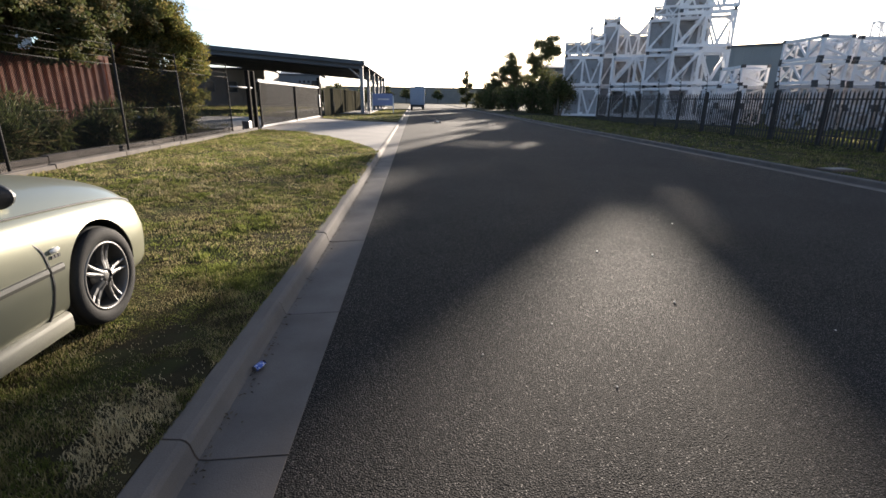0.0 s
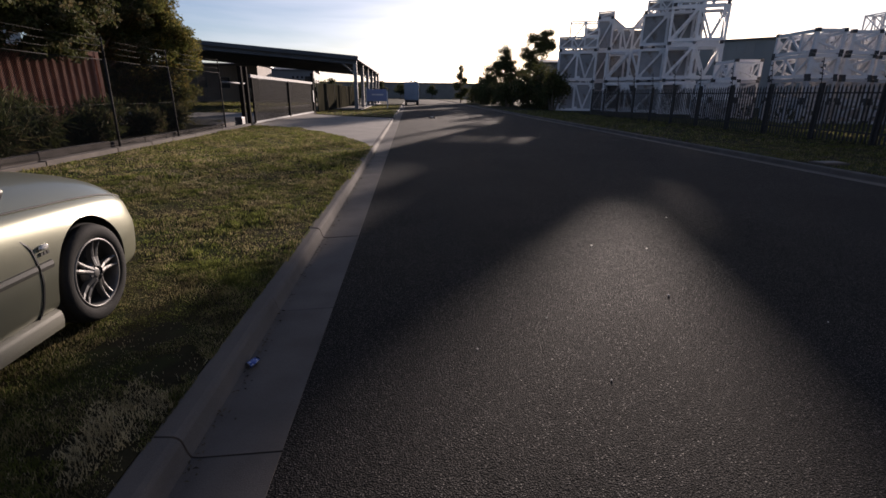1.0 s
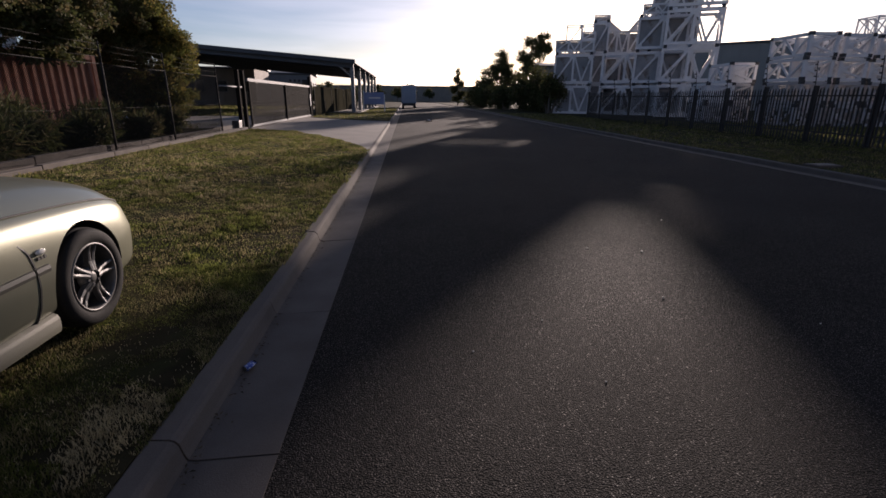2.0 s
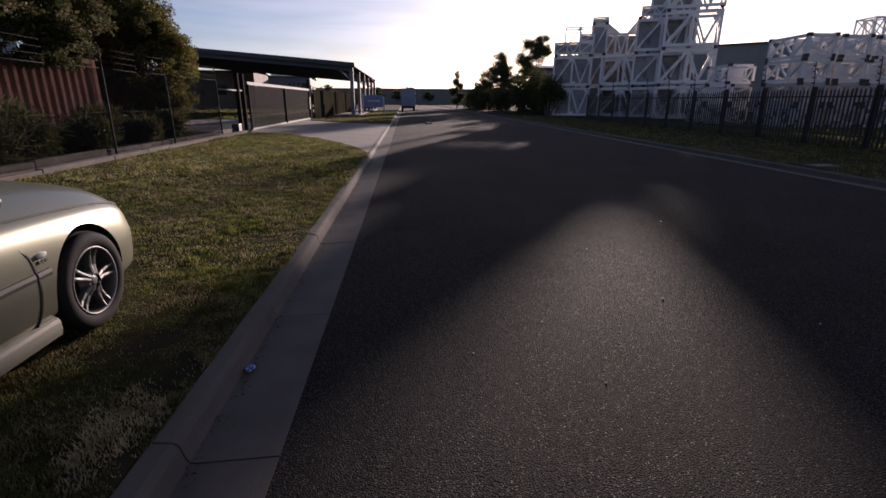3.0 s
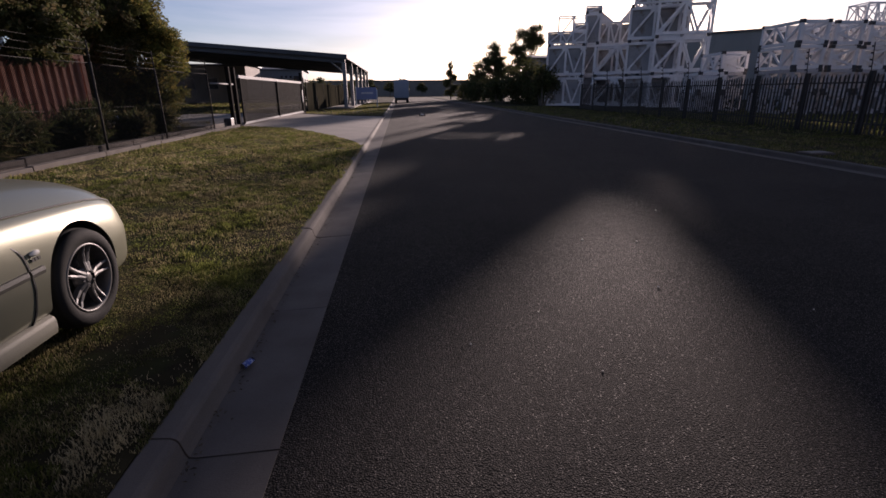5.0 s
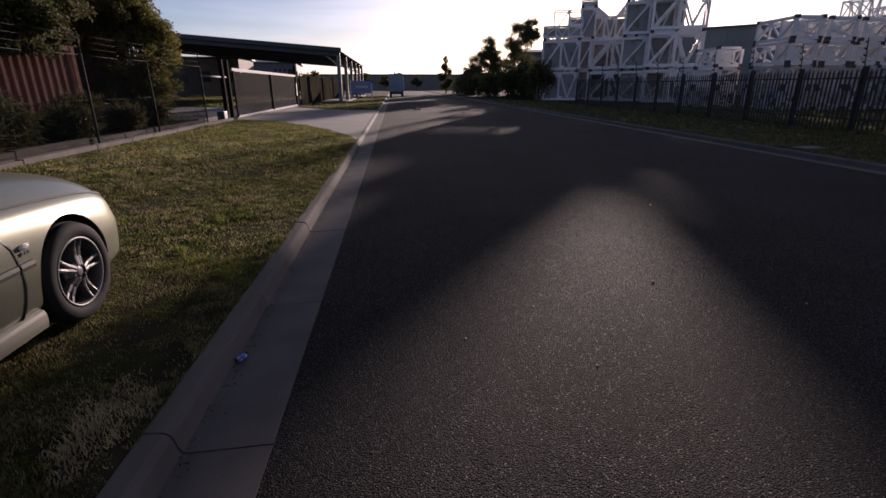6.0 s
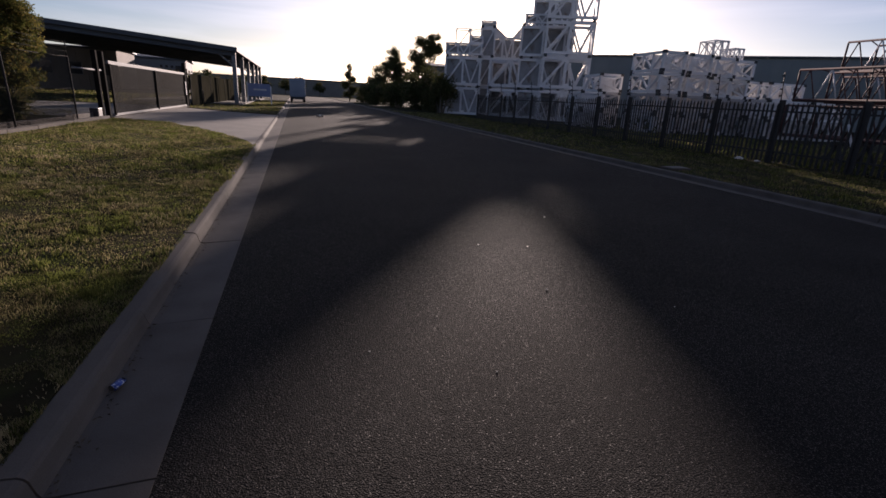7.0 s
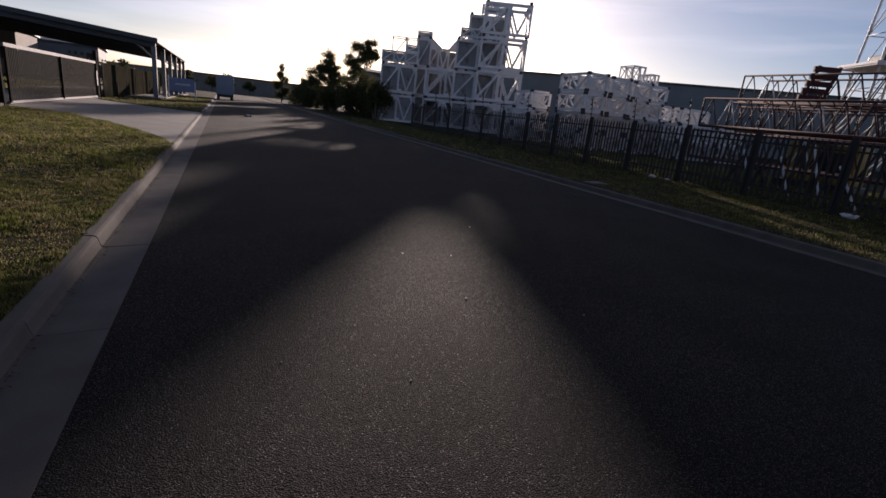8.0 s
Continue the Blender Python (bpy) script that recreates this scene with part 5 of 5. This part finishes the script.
def sedan(at, turn):
    car = thing("car", "champagne silver sedan parked on the grass verge", "car", at, turn)
    R, HUB = 0.318, 0.318
    # stations along the car: y, half width, centre height, shoulder height
    st = [(0.91, 0.28, 0.51, 0.42), (0.89, 0.50, 0.605, 0.49), (0.83, 0.66, 0.705, 0.555), (0.72, 0.775, 0.795, 0.625), (0.61, 0.835, 0.85, 0.662), (0.48, 0.878, 0.893, 0.70), (0.28, 0.902, 0.932, 0.735),
          (0.0, 0.915, 0.965, 0.76), (-0.4, 0.92, 0.99, 0.785), (-0.85, 0.92, 1.0, 0.803), (-1.3, 0.925, 0.97, 0.82), (-2.2, 0.93, 0.95, 0.845), (-2.9, 0.925, 0.95, 0.87),
          (-3.3, 0.90, 0.965, 0.885), (-3.7, 0.84, 0.96, 0.88), (-3.95, 0.76, 0.90, 0.82), (-4.0, 0.60, 0.72, 0.64)]
    bm = bmesh.new()
    rows = []
    for y, w, ht, hs in st:
        up = ht - hs
        half = [(0.0, ht), (0.42 * w, ht - 0.012), (0.72 * w, hs + 0.68 * up), (0.86 * w, hs + 0.30 * up), (0.925 * w, hs + 0.012), (0.955 * w, hs - 0.025), (0.985 * w, hs - 0.12), (0.997 * w, 0.50), (1.0 * w, 0.43), (0.985 * w, 0.30), (0.965 * w, 0.235), (0.90 * w, 0.20), (0.0, 0.19)]
        if hs < 0.58:
            half = [(x, min(z, ht)) if z > 0.5 else (x, 0.24 + (z - 0.19) * (0.9)) for x, z in half]
        rows.append([bm.verts.new((x, y, z)) for x, z in half] + [bm.verts.new((-x, y, z)) for x, z in half[-2:0:-1]])
    n = len(rows[0])
    for a, b in zip(rows, rows[1:]):
        for k in range(n):
            bm.faces.new((a[k], a[(k + 1) % n], b[(k + 1) % n], b[k])).smooth = True
    bm.faces.new(rows[0]), bm.faces.new(rows[-1][::-1])
    body = part("body", bm, PAINT, car)
    sub = body.modifiers.new("smooth", "SUBSURF")
    sub.levels = sub.render_levels = 2
    cutters = []
    for y in (0.0, -2.79):
        cb = bmesh.new()
        rod(cb, (-1.2, y, HUB + 0.012), (1.2, y, HUB + 0.012), R + 0.036, n=64)
        for v in cb.verts:
            if v.co.z < HUB - 0.05:
                v.co.z -= 0.3
        c = new("cutter", finish("cutter", cb, PAINT))
        c.parent = car
        cutters.append(c)
        mod = body.modifiers.new("arch", "BOOLEAN")
        mod.object, mod.operation, mod.solver = c, "DIFFERENCE", "EXACT"
    bpy.context.view_layer.update()
    baked(body, cutters)
    for f in body.data.polygons:
        f.use_smooth = True
    body.data.set_sharp_from_angle(angle=radians(35))
    # arch liners, floor
    for y in (0.0, -2.79):
        for s in (-1, 1):
            bm = bmesh.new()
            pts = []
            for k in range(25):
                a = math.pi * k / 24
                pts.append((R + 0.034, a))
            A_ = [[bm.verts.new((s * x, y + r * math.cos(a), HUB + 0.012 + r * math.sin(a))) for r, a in pts] for x in (0.885, 0.62)]
            for k in range(24):
                bm.faces.new((A_[0][k], A_[0][k + 1], A_[1][k + 1], A_[1][k]))
            bm.faces.new(A_[1])
            part("arch_liner", bm, BLACK_PLASTIC, car)
            wheel(car, s * 0.905, y, HUB, s)
    for s in (-1, 1):
        # sill skirt, the body's champagne darkened in colour for the shade it lies in
        bm = bmesh.new()
        prof = [(0.880, 0.238), (0.902, 0.226), (0.911, 0.205), (0.912, 0.165), (0.903, 0.125), (0.86, 0.105)]
        a, b = [[bm.verts.new((s * x, y, z)) for x, z in prof] for y in (-0.37, -2.40)]
        for k in range(5):
            bm.faces.new((a[k], a[k + 1], b[k + 1], b[k])).smooth = True
        bm.faces.new(a[::-1]), bm.faces.new(b)
        part("sill_skirt", bm, SKIRT, car, "champagne sill skirt, coloured darker for the shade on it")
        # rub strip in two lengths, either side of the door gap
        for y0, y1 in ((-0.37, -0.472), (-0.488, -1.42)):
            bm = bmesh.new()
            xx = 0.922
            v = [(xx - 0.03, 0.488), (xx + 0.006, 0.493), (xx + 0.011, 0.512), (xx + 0.006, 0.533), (xx - 0.03, 0.540)]
            e = [[bm.verts.new((s * (x if abs(y) > 0.31 or x < 0.9 else x - 0.006), y, z)) for x, z in v] for y in (y0, y1)]
            for k in range(4):
                bm.faces.new((e[0][k], e[0][k + 1], e[1][k + 1], e[1][k]))
            bm.faces.new(e[0][::-1]), bm.faces.new(e[1])
            part("rub_strip", bm, STRIP, car, "darker grey rubbing strip")
        # door gap: a thin dark line bowing forwards
        bm = bmesh.new()
        prev = None
        for k in range(22):
            t = k / 21
            z = 0.20 + 0.59 * t
            y = -0.515 + 0.055 * math.sin(math.pi * min(1, t * 1.05)) - 0.15 * max(0, t - 0.72) ** 1.3 * 4
            x = np.interp(z, [0.2, 0.24, 0.30, 0.43, 0.50, 0.64, 0.735, 0.775, 0.80], [0.865, 0.885, 0.904, 0.9165, 0.914, 0.903, 0.876, 0.85, 0.81])
            p = (s * (x + 0.0015), y, z)
            ring = [bm.verts.new((p[0] + dx, p[1] + dy, z)) for dx, dy in ((-0.006, -0.005), (0.006, -0.005), (0.006, 0.005), (-0.006, 0.005))]
            if prev:
                for i in range(4):
                    bm.faces.new((prev[i], prev[(i + 1) % 4], ring[(i + 1) % 4], ring[i]))
            prev = ring
        part("door_gap", bm, BLACK_PLASTIC, car)
        # bonnet shut line along the wing
        bm = bmesh.new()
        prev = None
        for y, w, ht, hs in st[2:10]:
            p = (s * 0.905 * w, y, hs + 0.012 + 0.30 * (ht - hs) * 0.30 + 0.002)
            ring = [bm.verts.new((p[0] + dx, y, p[2] + dz)) for dx, dz in ((-0.004, -0.004), (0.004, -0.004), (0.004, 0.004), (-0.004, 0.004))]
            if prev:
                for i in range(4):
                    bm.faces.new((prev[i], prev[(i + 1) % 4], ring[(i + 1) % 4], ring[i]))
            prev = ring
        part("bonnet_gap", bm, BLACK_PLASTIC, car)
        # side repeater with a bar of lettering under it
        bm = bmesh.new()
        bmesh.ops.create_uvsphere(bm, u_segments=16, v_segments=8, radius=1.0)
        for v in bm.verts:
            v.co = Vector((s * (0.917 + v.co.x * 0.016), -0.40 + v.co.y * 0.036, 0.614 + v.co.z * 0.016 + 0.05 * v.co.y * 0.036))
        part("side_repeater", bm, LAMP, car, "clear oval side repeater", bevel=0)
        bm = bmesh.new()
        for k in range(3):
            box(bm, s * 0.913 - 0.006, s * 0.913 + 0.006, -0.43 + 0.024 * k, -0.414 + 0.024 * k, 0.572, 0.590)
        part("badge_bar", bm, ALLOY, car)
        # headlamp and bumper line
        bm = bmesh.new()
        bmesh.ops.create_uvsphere(bm, u_segments=16, v_segments=8, radius=1.0)
        for v in bm.verts:
            v.co = Vector((s * (0.60 + v.co.x * 0.17), 0.765 + v.co.y * 0.06 - 0.12 * max(0, v.co.x), 0.575 + v.co.z * 0.05))
        part("headlamp", bm, LAMP, car)
        # mirror
        bm = bmesh.new()
        bmesh.ops.create_uvsphere(bm, u_segments=20, v_segments=12, radius=1.0)
        for v in bm.verts:
            v.co = Vector((s * (0.99 + v.co.x * 0.095), -0.785 + v.co.y * 0.055 * (1 if v.co.y > 0 else 0.5), 0.985 + v.co.z * 0.062))
        mir = part("mirror", bm, BLACK_PLASTIC, car, "black door mirror")
        bm = bmesh.new()
        beam(bm, (s * 0.80, -0.82, 0.92), (s * 0.93, -0.795, 0.95), 0.06, 0.04)
        part("mirror_arm", bm, BLACK_PLASTIC, mir)
    # greenhouse: glass with a roof skin
    gl = [(-0.37, 0.71, 0.99, 0.948), (-1.35, 0.60, 1.32, 1.29), (-2.1, 0.60, 1.37, 1.34), (-2.75, 0.58, 1.33, 1.30), (-3.45, 0.66, 0.92, 0.90)]
    bm = bmesh.new()
    rows = []
    for y, w, ht, hs in gl:
        base = 0.88
        half = [(0, ht), (0.6 * w, ht - 0.01), (w * 0.93, hs - 0.02), (w, hs - 0.06 if hs > 1 else hs - 0.005), (0.82 if hs > 1 else w + 0.03, base)]
        rows.append([bm.verts.new((x, y, z)) for x, z in half] + [bm.verts.new((-x, y, z)) for x, z in half[:0:-1]])
    for a, b in zip(rows, rows[1:]):
        for k in range(4):
            bm.faces.new((a[k], a[k + 1], b[k + 1], b[k])).smooth = True
        m = len(a)
        for k in range(5, m - 1):
            bm.faces.new((a[k], a[k + 1], b[k + 1], b[k])).smooth = True
        bm.faces.new((a[m - 1], a[0], b[0], b[m - 1])).smooth = True
    part("windows", bm, DARK_GLASS, car, "dark glass all round the cabin").name = "cabin_glass"
    bm = bmesh.new()
    rr = []
    for y, w, z in ((-1.33, 0.58, 1.325), (-1.8, 0.58, 1.372), (-2.2, 0.58, 1.378), (-2.75, 0.56, 1.345)):
        rr.append([bm.verts.new((x * w, y, z - 0.035 * abs(x) ** 3)) for x in (-1, -0.6, 0, 0.6, 1)])
    for a, b in zip(rr, rr[1:]):
        for k in range(4):
            bm.faces.new((a[k], a[k + 1], b[k + 1], b[k])).smooth = True
    part("roof", bm, PAINT, car)
    for s in (-1, 1):
        bm = bmesh.new()
        rod(bm, (s * 0.77, -0.40, 0.912), (s * 0.595, -1.36, 1.29), 0.02, 0.022, n=10)
        part("windscreen_pillar", bm, PAINT, car)
        bm = bmesh.new()
        rod(bm, (s * 0.565, -2.75, 1.29), (s * 0.68, -3.42, 0.90), 0.05, 0.06, n=8)
        part("rear_pillar", bm, PAINT, car)
    bm = bmesh.new()
    rod(bm, (-0.6, -0.35, 1.0), (0.62, -0.37, 0.99), 0.012, n=6)
    part("wiper", bm, BLACK_PLASTIC, car)
    return car


sedan((-2.91, 3.05, 0.12), 0)


# ---------------------------------------------------------------- small things on the road and verge
def model_buggy(at, turn):
    """A small radio-controlled buggy."""
    b = thing("model_car", "small white and dark radio-controlled buggy on the asphalt", "toy car", at, turn)
    bm = bmesh.new()
    box(bm, -0.09, 0.09, -0.2, 0.2, 0.05, 0.075)
    part("chassis", bm, BLACK_PLASTIC, b, bevel=0.006)
    bm = bmesh.new()
    v = box(bm, -0.07, 0.07, -0.14, 0.17, 0.078, 0.135)
    for k in (4, 5, 6, 7):
        v[k].co.x *= 0.6
        v[k].co.y *= 0.65
    part("shell", bm, WHITE_STEEL, b, "white shell", bevel=0.008)
    bm = bmesh.new()
    box(bm, -0.1, 0.1, -0.23, -0.17, 0.15, 0.158)
    box(bm, -0.06, -0.052, -0.21, -0.19, 0.08, 0.15)
    box(bm, 0.052, 0.06, -0.21, -0.19, 0.08, 0.15)
    part("wing", bm, BLACK_PLASTIC, b)
    for x in (-1, 1):
        for y in (-0.15, 0.16):
            bm = bmesh.new()
            spun(bm, [(0.02, -0.025), (0.05, -0.028), (0.056, -0.015), (0.056, 0.015), (0.05, 0.028), (0.02, 0.025), (0.001, 0.02)], 20, 0)
            w = part("wheel", bm, RUBBER, b)
            w.matrix_basis = pose(x * 0.125, y, 0.056, 0, 0, 0 if x > 0 else 180)
    bm = bmesh.new()
    rod(bm, (0.03, -0.1, 0.1), (0.03, -0.13, 0.34), 0.002, n=5)
    part("aerial", bm, BLACK_PLASTIC, b)


model_buggy((1.46, 32.84, 0.034), -160)

BLUE_TIN = material("blue_printed_tin", (0.03, 0.06, 0.25), (0.05, 0.10, 0.33), 30, 0.35, 0.5, 0.1, 60, spot=(0.6, 0.6, 0.62), spot_scale=28, spot_at=0.52)


def crushed_can(at):
    c = thing("drink_can", "crushed blue and silver drink can in the gutter", "litter", at, 62)
    c.scale = (0.72, 0.72, 0.72)
    rng = random.Random(5)
    bm = bmesh.new()
    spun(bm, [(0.024, -0.058), (0.031, -0.052), (0.031, 0.0), (0.031, 0.05), (0.026, 0.058)], 18)
    for v in bm.verts:
        v.co.z = v.co.z * (0.5 + 0.3 * math.sin(v.co.x * 75)) + 0.006 * rng.uniform(-1, 1) + 0.021
        v.co.y += 0.012 * math.sin(v.co.x * 45)
    part("body", bm, BLUE_TIN, c)
    for x in (-0.058, 0.058):
        bm = bmesh.new()
        rod(bm, (x - 0.002, 0, 0.021), (x + 0.002, 0, 0.021), 0.023, n=16)
        part("end", bm, ALLOY, c, "bare silver end")


crushed_can((-0.955, 2.62, 0.0))

# service pit lid in the far verge
lid = thing("pit_lid", "pale concrete service pit lid set in the grass", "pit lid", (9.68, 10.65, 0.1), 4)
bm = bmesh.new()
box(bm, -0.33, 0.33, -0.22, 0.22, -0.1, 0.035)
part("frame", bm, CONCRETE, lid, bevel=0.01)
bm = bmesh.new()
box(bm, -0.28, 0.28, -0.17, 0.17, 0.036, 0.05)
part("cover", bm, DRIVE, lid, bevel=0.006)


# ---------------------------------------------------------------- grass
def blades(name, x0, x1, y0, y1, count, height, width, seed, zfun, mask=None, clump=0.0, mat=None, label="short patchy grass, green with dry straw tufts"):
    rng = np.random.default_rng(seed)
    x, y = rng.uniform(x0, x1, count), rng.uniform(y0, y1, count)
    if clump:
        cx, cy = rng.uniform(x0, x1, count // 9 + 1), rng.uniform(y0, y1, count // 9 + 1)
        k = rng.integers(0, len(cx), count)
        g = rng.random(count) < 0.75
        x = np.where(g, np.clip(cx[k] + rng.normal(0, clump, count), x0, x1), x)
        y = np.where(g, np.clip(cy[k] + rng.normal(0, clump, count), y0, y1), y)
    if mask is not None:
        keep = mask(x, y)
        x, y = x[keep], y[keep]
    n = len(x)
    patch = 0.72 + 0.5 * np.sin(x * 2.1 + 1.3 * np.sin(y * 1.7)) * np.sin(y * 1.3 + 0.8 * np.sin(x * 2.9))
    patch = patch * (0.85 + 0.4 * np.sin(x * 11 + 2 * np.sin(y * 7)) * np.sin(y * 10 + 2 * np.sin(x * 6)))
    h = height * rng.uniform(0.5, 1.35, n) * patch
    a = rng.uniform(0, 2 * np.pi, n)
    lean = rng.uniform(0.2, 1.1, n)
    dx, dy = np.cos(a), np.sin(a)
    b = rng.uniform(0, 2 * np.pi, n)
    sx, sy = np.cos(b) * width / 2, np.sin(b) * width / 2
    z = zfun(x, y)
    V = np.empty((n, 5, 3))
    mx, my, mz = x + dx * h * lean * 0.35, y + dy * h * lean * 0.35, z + h * 0.6
    V[:, 0] = np.stack([x - sx, y - sy, z - 0.004], 1)
    V[:, 1] = np.stack([x + sx, y + sy, z - 0.004], 1)
    V[:, 2] = np.stack([mx + sx * 0.8, my + sy * 0.8, mz], 1)
    V[:, 3] = np.stack([mx - sx * 0.8, my - sy * 0.8, mz], 1)
    V[:, 4] = np.stack([x + dx * h * lean, y + dy * h * lean, z + h * (1.05 - 0.3 * lean)], 1)
    me = bpy.data.meshes.new(name)
    i = np.arange(n) * 5
    quads = np.stack([i, i + 1, i + 2, i + 3], 1)
    tris = np.stack([i + 3, i + 2, i + 4], 1)
    me.from_pydata(V.reshape(-1, 3).tolist(), [], quads.tolist() + tris.tolist())
    me.materials.append(mat or GRASS)
    ob = new(name, me)
    return tagged(ob, label, "grass", kind="stuff")


def left_z(x, y):
    return 0.1 + (KERB - x) * 0.0095


def left_mask(x, y):
    mx, my = np.array(MOUTH_NEAR[::-1]).T
    return y < np.interp(x, mx, my) - 0.03


def straw_spot(x, y):
    return ((x + 1.36) / 0.2) ** 2 + ((y - 1.98) / 0.36) ** 2 + 0.5 * np.sin(x * 17 + 2 * np.sin(y * 9)) * np.sin(y * 13 + x * 5)


def worn(x, y):
    """Bare earth shows between the tufts on the worn near end of the verge."""
    g = np.sin(x * 5.1 + 1.7 * np.sin(y * 3.3)) * np.sin(y * 4.7 + 1.1 * np.sin(x * 6.3)) + 0.3 * np.sin(x * 23 + 2 * np.sin(y * 19)) * np.sin(y * 21)
    return ((g > -0.3) & (straw_spot(x, y) > 0.6)) | (y > 2.75 + 0.25 * np.sin(x * 7))


blades("grass", -4.2, -1.14, 0.6, 4.2, 135000, 0.042, 0.0038, 1, left_z, worn, 0.03)
blades("grass", -6.9, -1.12, 4.2, 8.5, 84000, 0.045, 0.007, 2, left_z, None, 0.04)
blades("grass", -6.9, -1.07, 8.5, 22.6, 84000, 0.06, 0.014, 3, left_z, left_mask, 0.06)
dry = "bleached straw tuft in the verge"
blades("dry_grass", -1.8, -1.16, 1.45, 2.5, 6500, 0.048, 0.0042, 31, left_z, lambda x, y: straw_spot(x, y) < 0.8, 0.05, STRAW, dry)
blades("dry_grass", -2.6, -1.16, 1.2, 3.0, 1500, 0.04, 0.004, 35, left_z, None, 0.04, STRAW, dry)
blades("grass", -2.1, -1.25, 1.1, 1.75, 6000, 0.06, 0.005, 36, left_z, lambda x, y: straw_spot(x, y) > 0.9, 0.05)
blades("dry_grass", -4.6, -2.6, 7.2, 9.4, 3600, 0.06, 0.009, 32, left_z, lambda x, y: np.sin(x * 5) * np.sin(y * 4) > 0.1, 0.06, STRAW, dry)
blades("dry_grass", -6.6, -4.2, 9.0, 13.0, 4200, 0.06, 0.012, 33, left_z, lambda x, y: np.sin(x * 4) * np.sin(y * 3) > 0.15, 0.07, STRAW, dry)
blades("dry_grass", -2.4, -1.2, 5.4, 9.4, 2400, 0.05, 0.008, 34, left_z, lambda x, y: np.sin(x * 6 + 1) * np.sin(y * 4) > 0.3, 0.05, STRAW, dry)
blades("grass", -6.9, -4.2, 0.6, 4.2, 3000, 0.05, 0.012, 4, left_z)
blades("grass", 9.28, 14.7, 1.0, 16.0, 34000, 0.07, 0.013, 5, lambda x, y: 0.1 + (x - 9.3) * -0.002, lambda x, y: (abs(x - 9.68) > 0.42) | (abs(y - 10.65) > 0.34), 0.06)
blades("grass", 9.32, 14.7, 16.0, 50.0, 16000, 0.10, 0.03, 6, lambda x, y: 0.1 + (x - 9.3) * -0.002, None, 0.08)
blades("grass", 14.95, 27.0, 1.0, 34.0, 46000, 0.2, 0.025, 7, lambda x, y: x * 0 + 0.095, None, 0.1)
blades("grass", -6.9, -1.12, 32.5, 70.0, 14000, 0.09, 0.035, 8, left_z, lambda x, y: y > np.interp(x, *np.array(MOUTH_FAR[::-1]).T) + 0.05, 0.08)

blades("grass", -36.0, -9.0, 36.8, 76.0, 30000, 0.16, 0.07, 9, lambda x, y: x * 0 + 0.17, lambda x, y: (x < -13.1) | (y < 45.9), 0.1)
blades("grass", -20.0, -9.0, 12.0, 26.0, 5000, 0.12, 0.02, 10, lambda x, y: x * 0 + 0.2, lambda x, y: y < 25.5, 0.1)

# pebbles on the asphalt
PEBBLE = material("pale_pebble", (0.45, 0.43, 0.40), (0.6, 0.58, 0.54), 30, 0.7, 0, 0.2, 200)
for x, y, r in ((2.02, 3.42, 0.010), (1.89, 4.76, 0.011), (2.42, 4.62, 0.009), (0.95, 3.1, 0.006), (3.3, 5.9, 0.010), (0.4, 2.7, 0.006), (1.1, 2.3, 0.006), (2.9, 2.9, 0.006)):
    bm = bmesh.new()
    bmesh.ops.create_icosphere(bm, subdivisions=2, radius=r)
    for v in bm.verts:
        v.co *= 1 + 0.25 * noise.noise(v.co * 120)
        v.co.z *= 0.6
    ob = solid("pebble", bm, PEBBLE, "small pale pebble lying on the asphalt", "stone", kind="thing", group="pebbles")
    ob.location = (x, y, 0.05 * (1 - ((x - 4.05) / 4.65) ** 2) + r * 0.5)

# dry leaf litter and grit in the channel of the gutter
rng = np.random.default_rng(3)
n = 600
x = -0.985 + np.abs(rng.normal(0, 0.03, n))
y = rng.uniform(0.8, 14.0, n)
z = np.full(n, -0.006) + rng.uniform(0, 0.01, n)
a = rng.uniform(0, 6.28, n)
ln = rng.uniform(0.004, 0.018, n)
V = np.empty((n, 4, 3))
for k, (u, w) in enumerate(((-1, 0), (0, -0.4), (1, 0), (0, 0.4))):
    V[:, k, 0] = x + ln * (u * np.cos(a) - w * np.sin(a))
    V[:, k, 1] = y + ln * (u * np.sin(a) + w * np.cos(a))
    V[:, k, 2] = z + 0.004 * (k % 2) + rng.uniform(0, 0.004, n)
LITTER = leaf_material("dry_litter", (0.03, 0.024, 0.017), (0.07, 0.055, 0.038), (0.10, 0.08, 0.055), 0.3, 0.1)
tagged(new("leaf_litter", from_arrays("leaf_litter", V.reshape(-1, 3), np.arange(n * 4).reshape(-1, 4), LITTER)), "dry leaf bits and grit along the gutter", "leaf litter", kind="stuff")

# wind-blown rubbish against the palisade
for x, y, s in ((14.66, 13.3, 0.11), (14.62, 6.75, 0.13), (14.68, 12.6, 0.07)):
    bm = bmesh.new()
    bmesh.ops.create_icosphere(bm, subdivisions=3, radius=1.0)
    for v in bm.verts:
        k = 0.75 + 0.7 * noise.noise(v.co * 2.3 + Vector((x, y, 0)))
        v.co = Vector((v.co.x * s * k, v.co.y * s * 1.7 * k, (v.co.z * 0.55 + 0.35) * s * k))
    ob = solid("plastic_bag", bm, WHITE_STEEL, "crumpled white plastic rubbish against the fence", "litter", kind="thing", group="rubbish by the fence")
    ob.location = (x, y, 0.105)
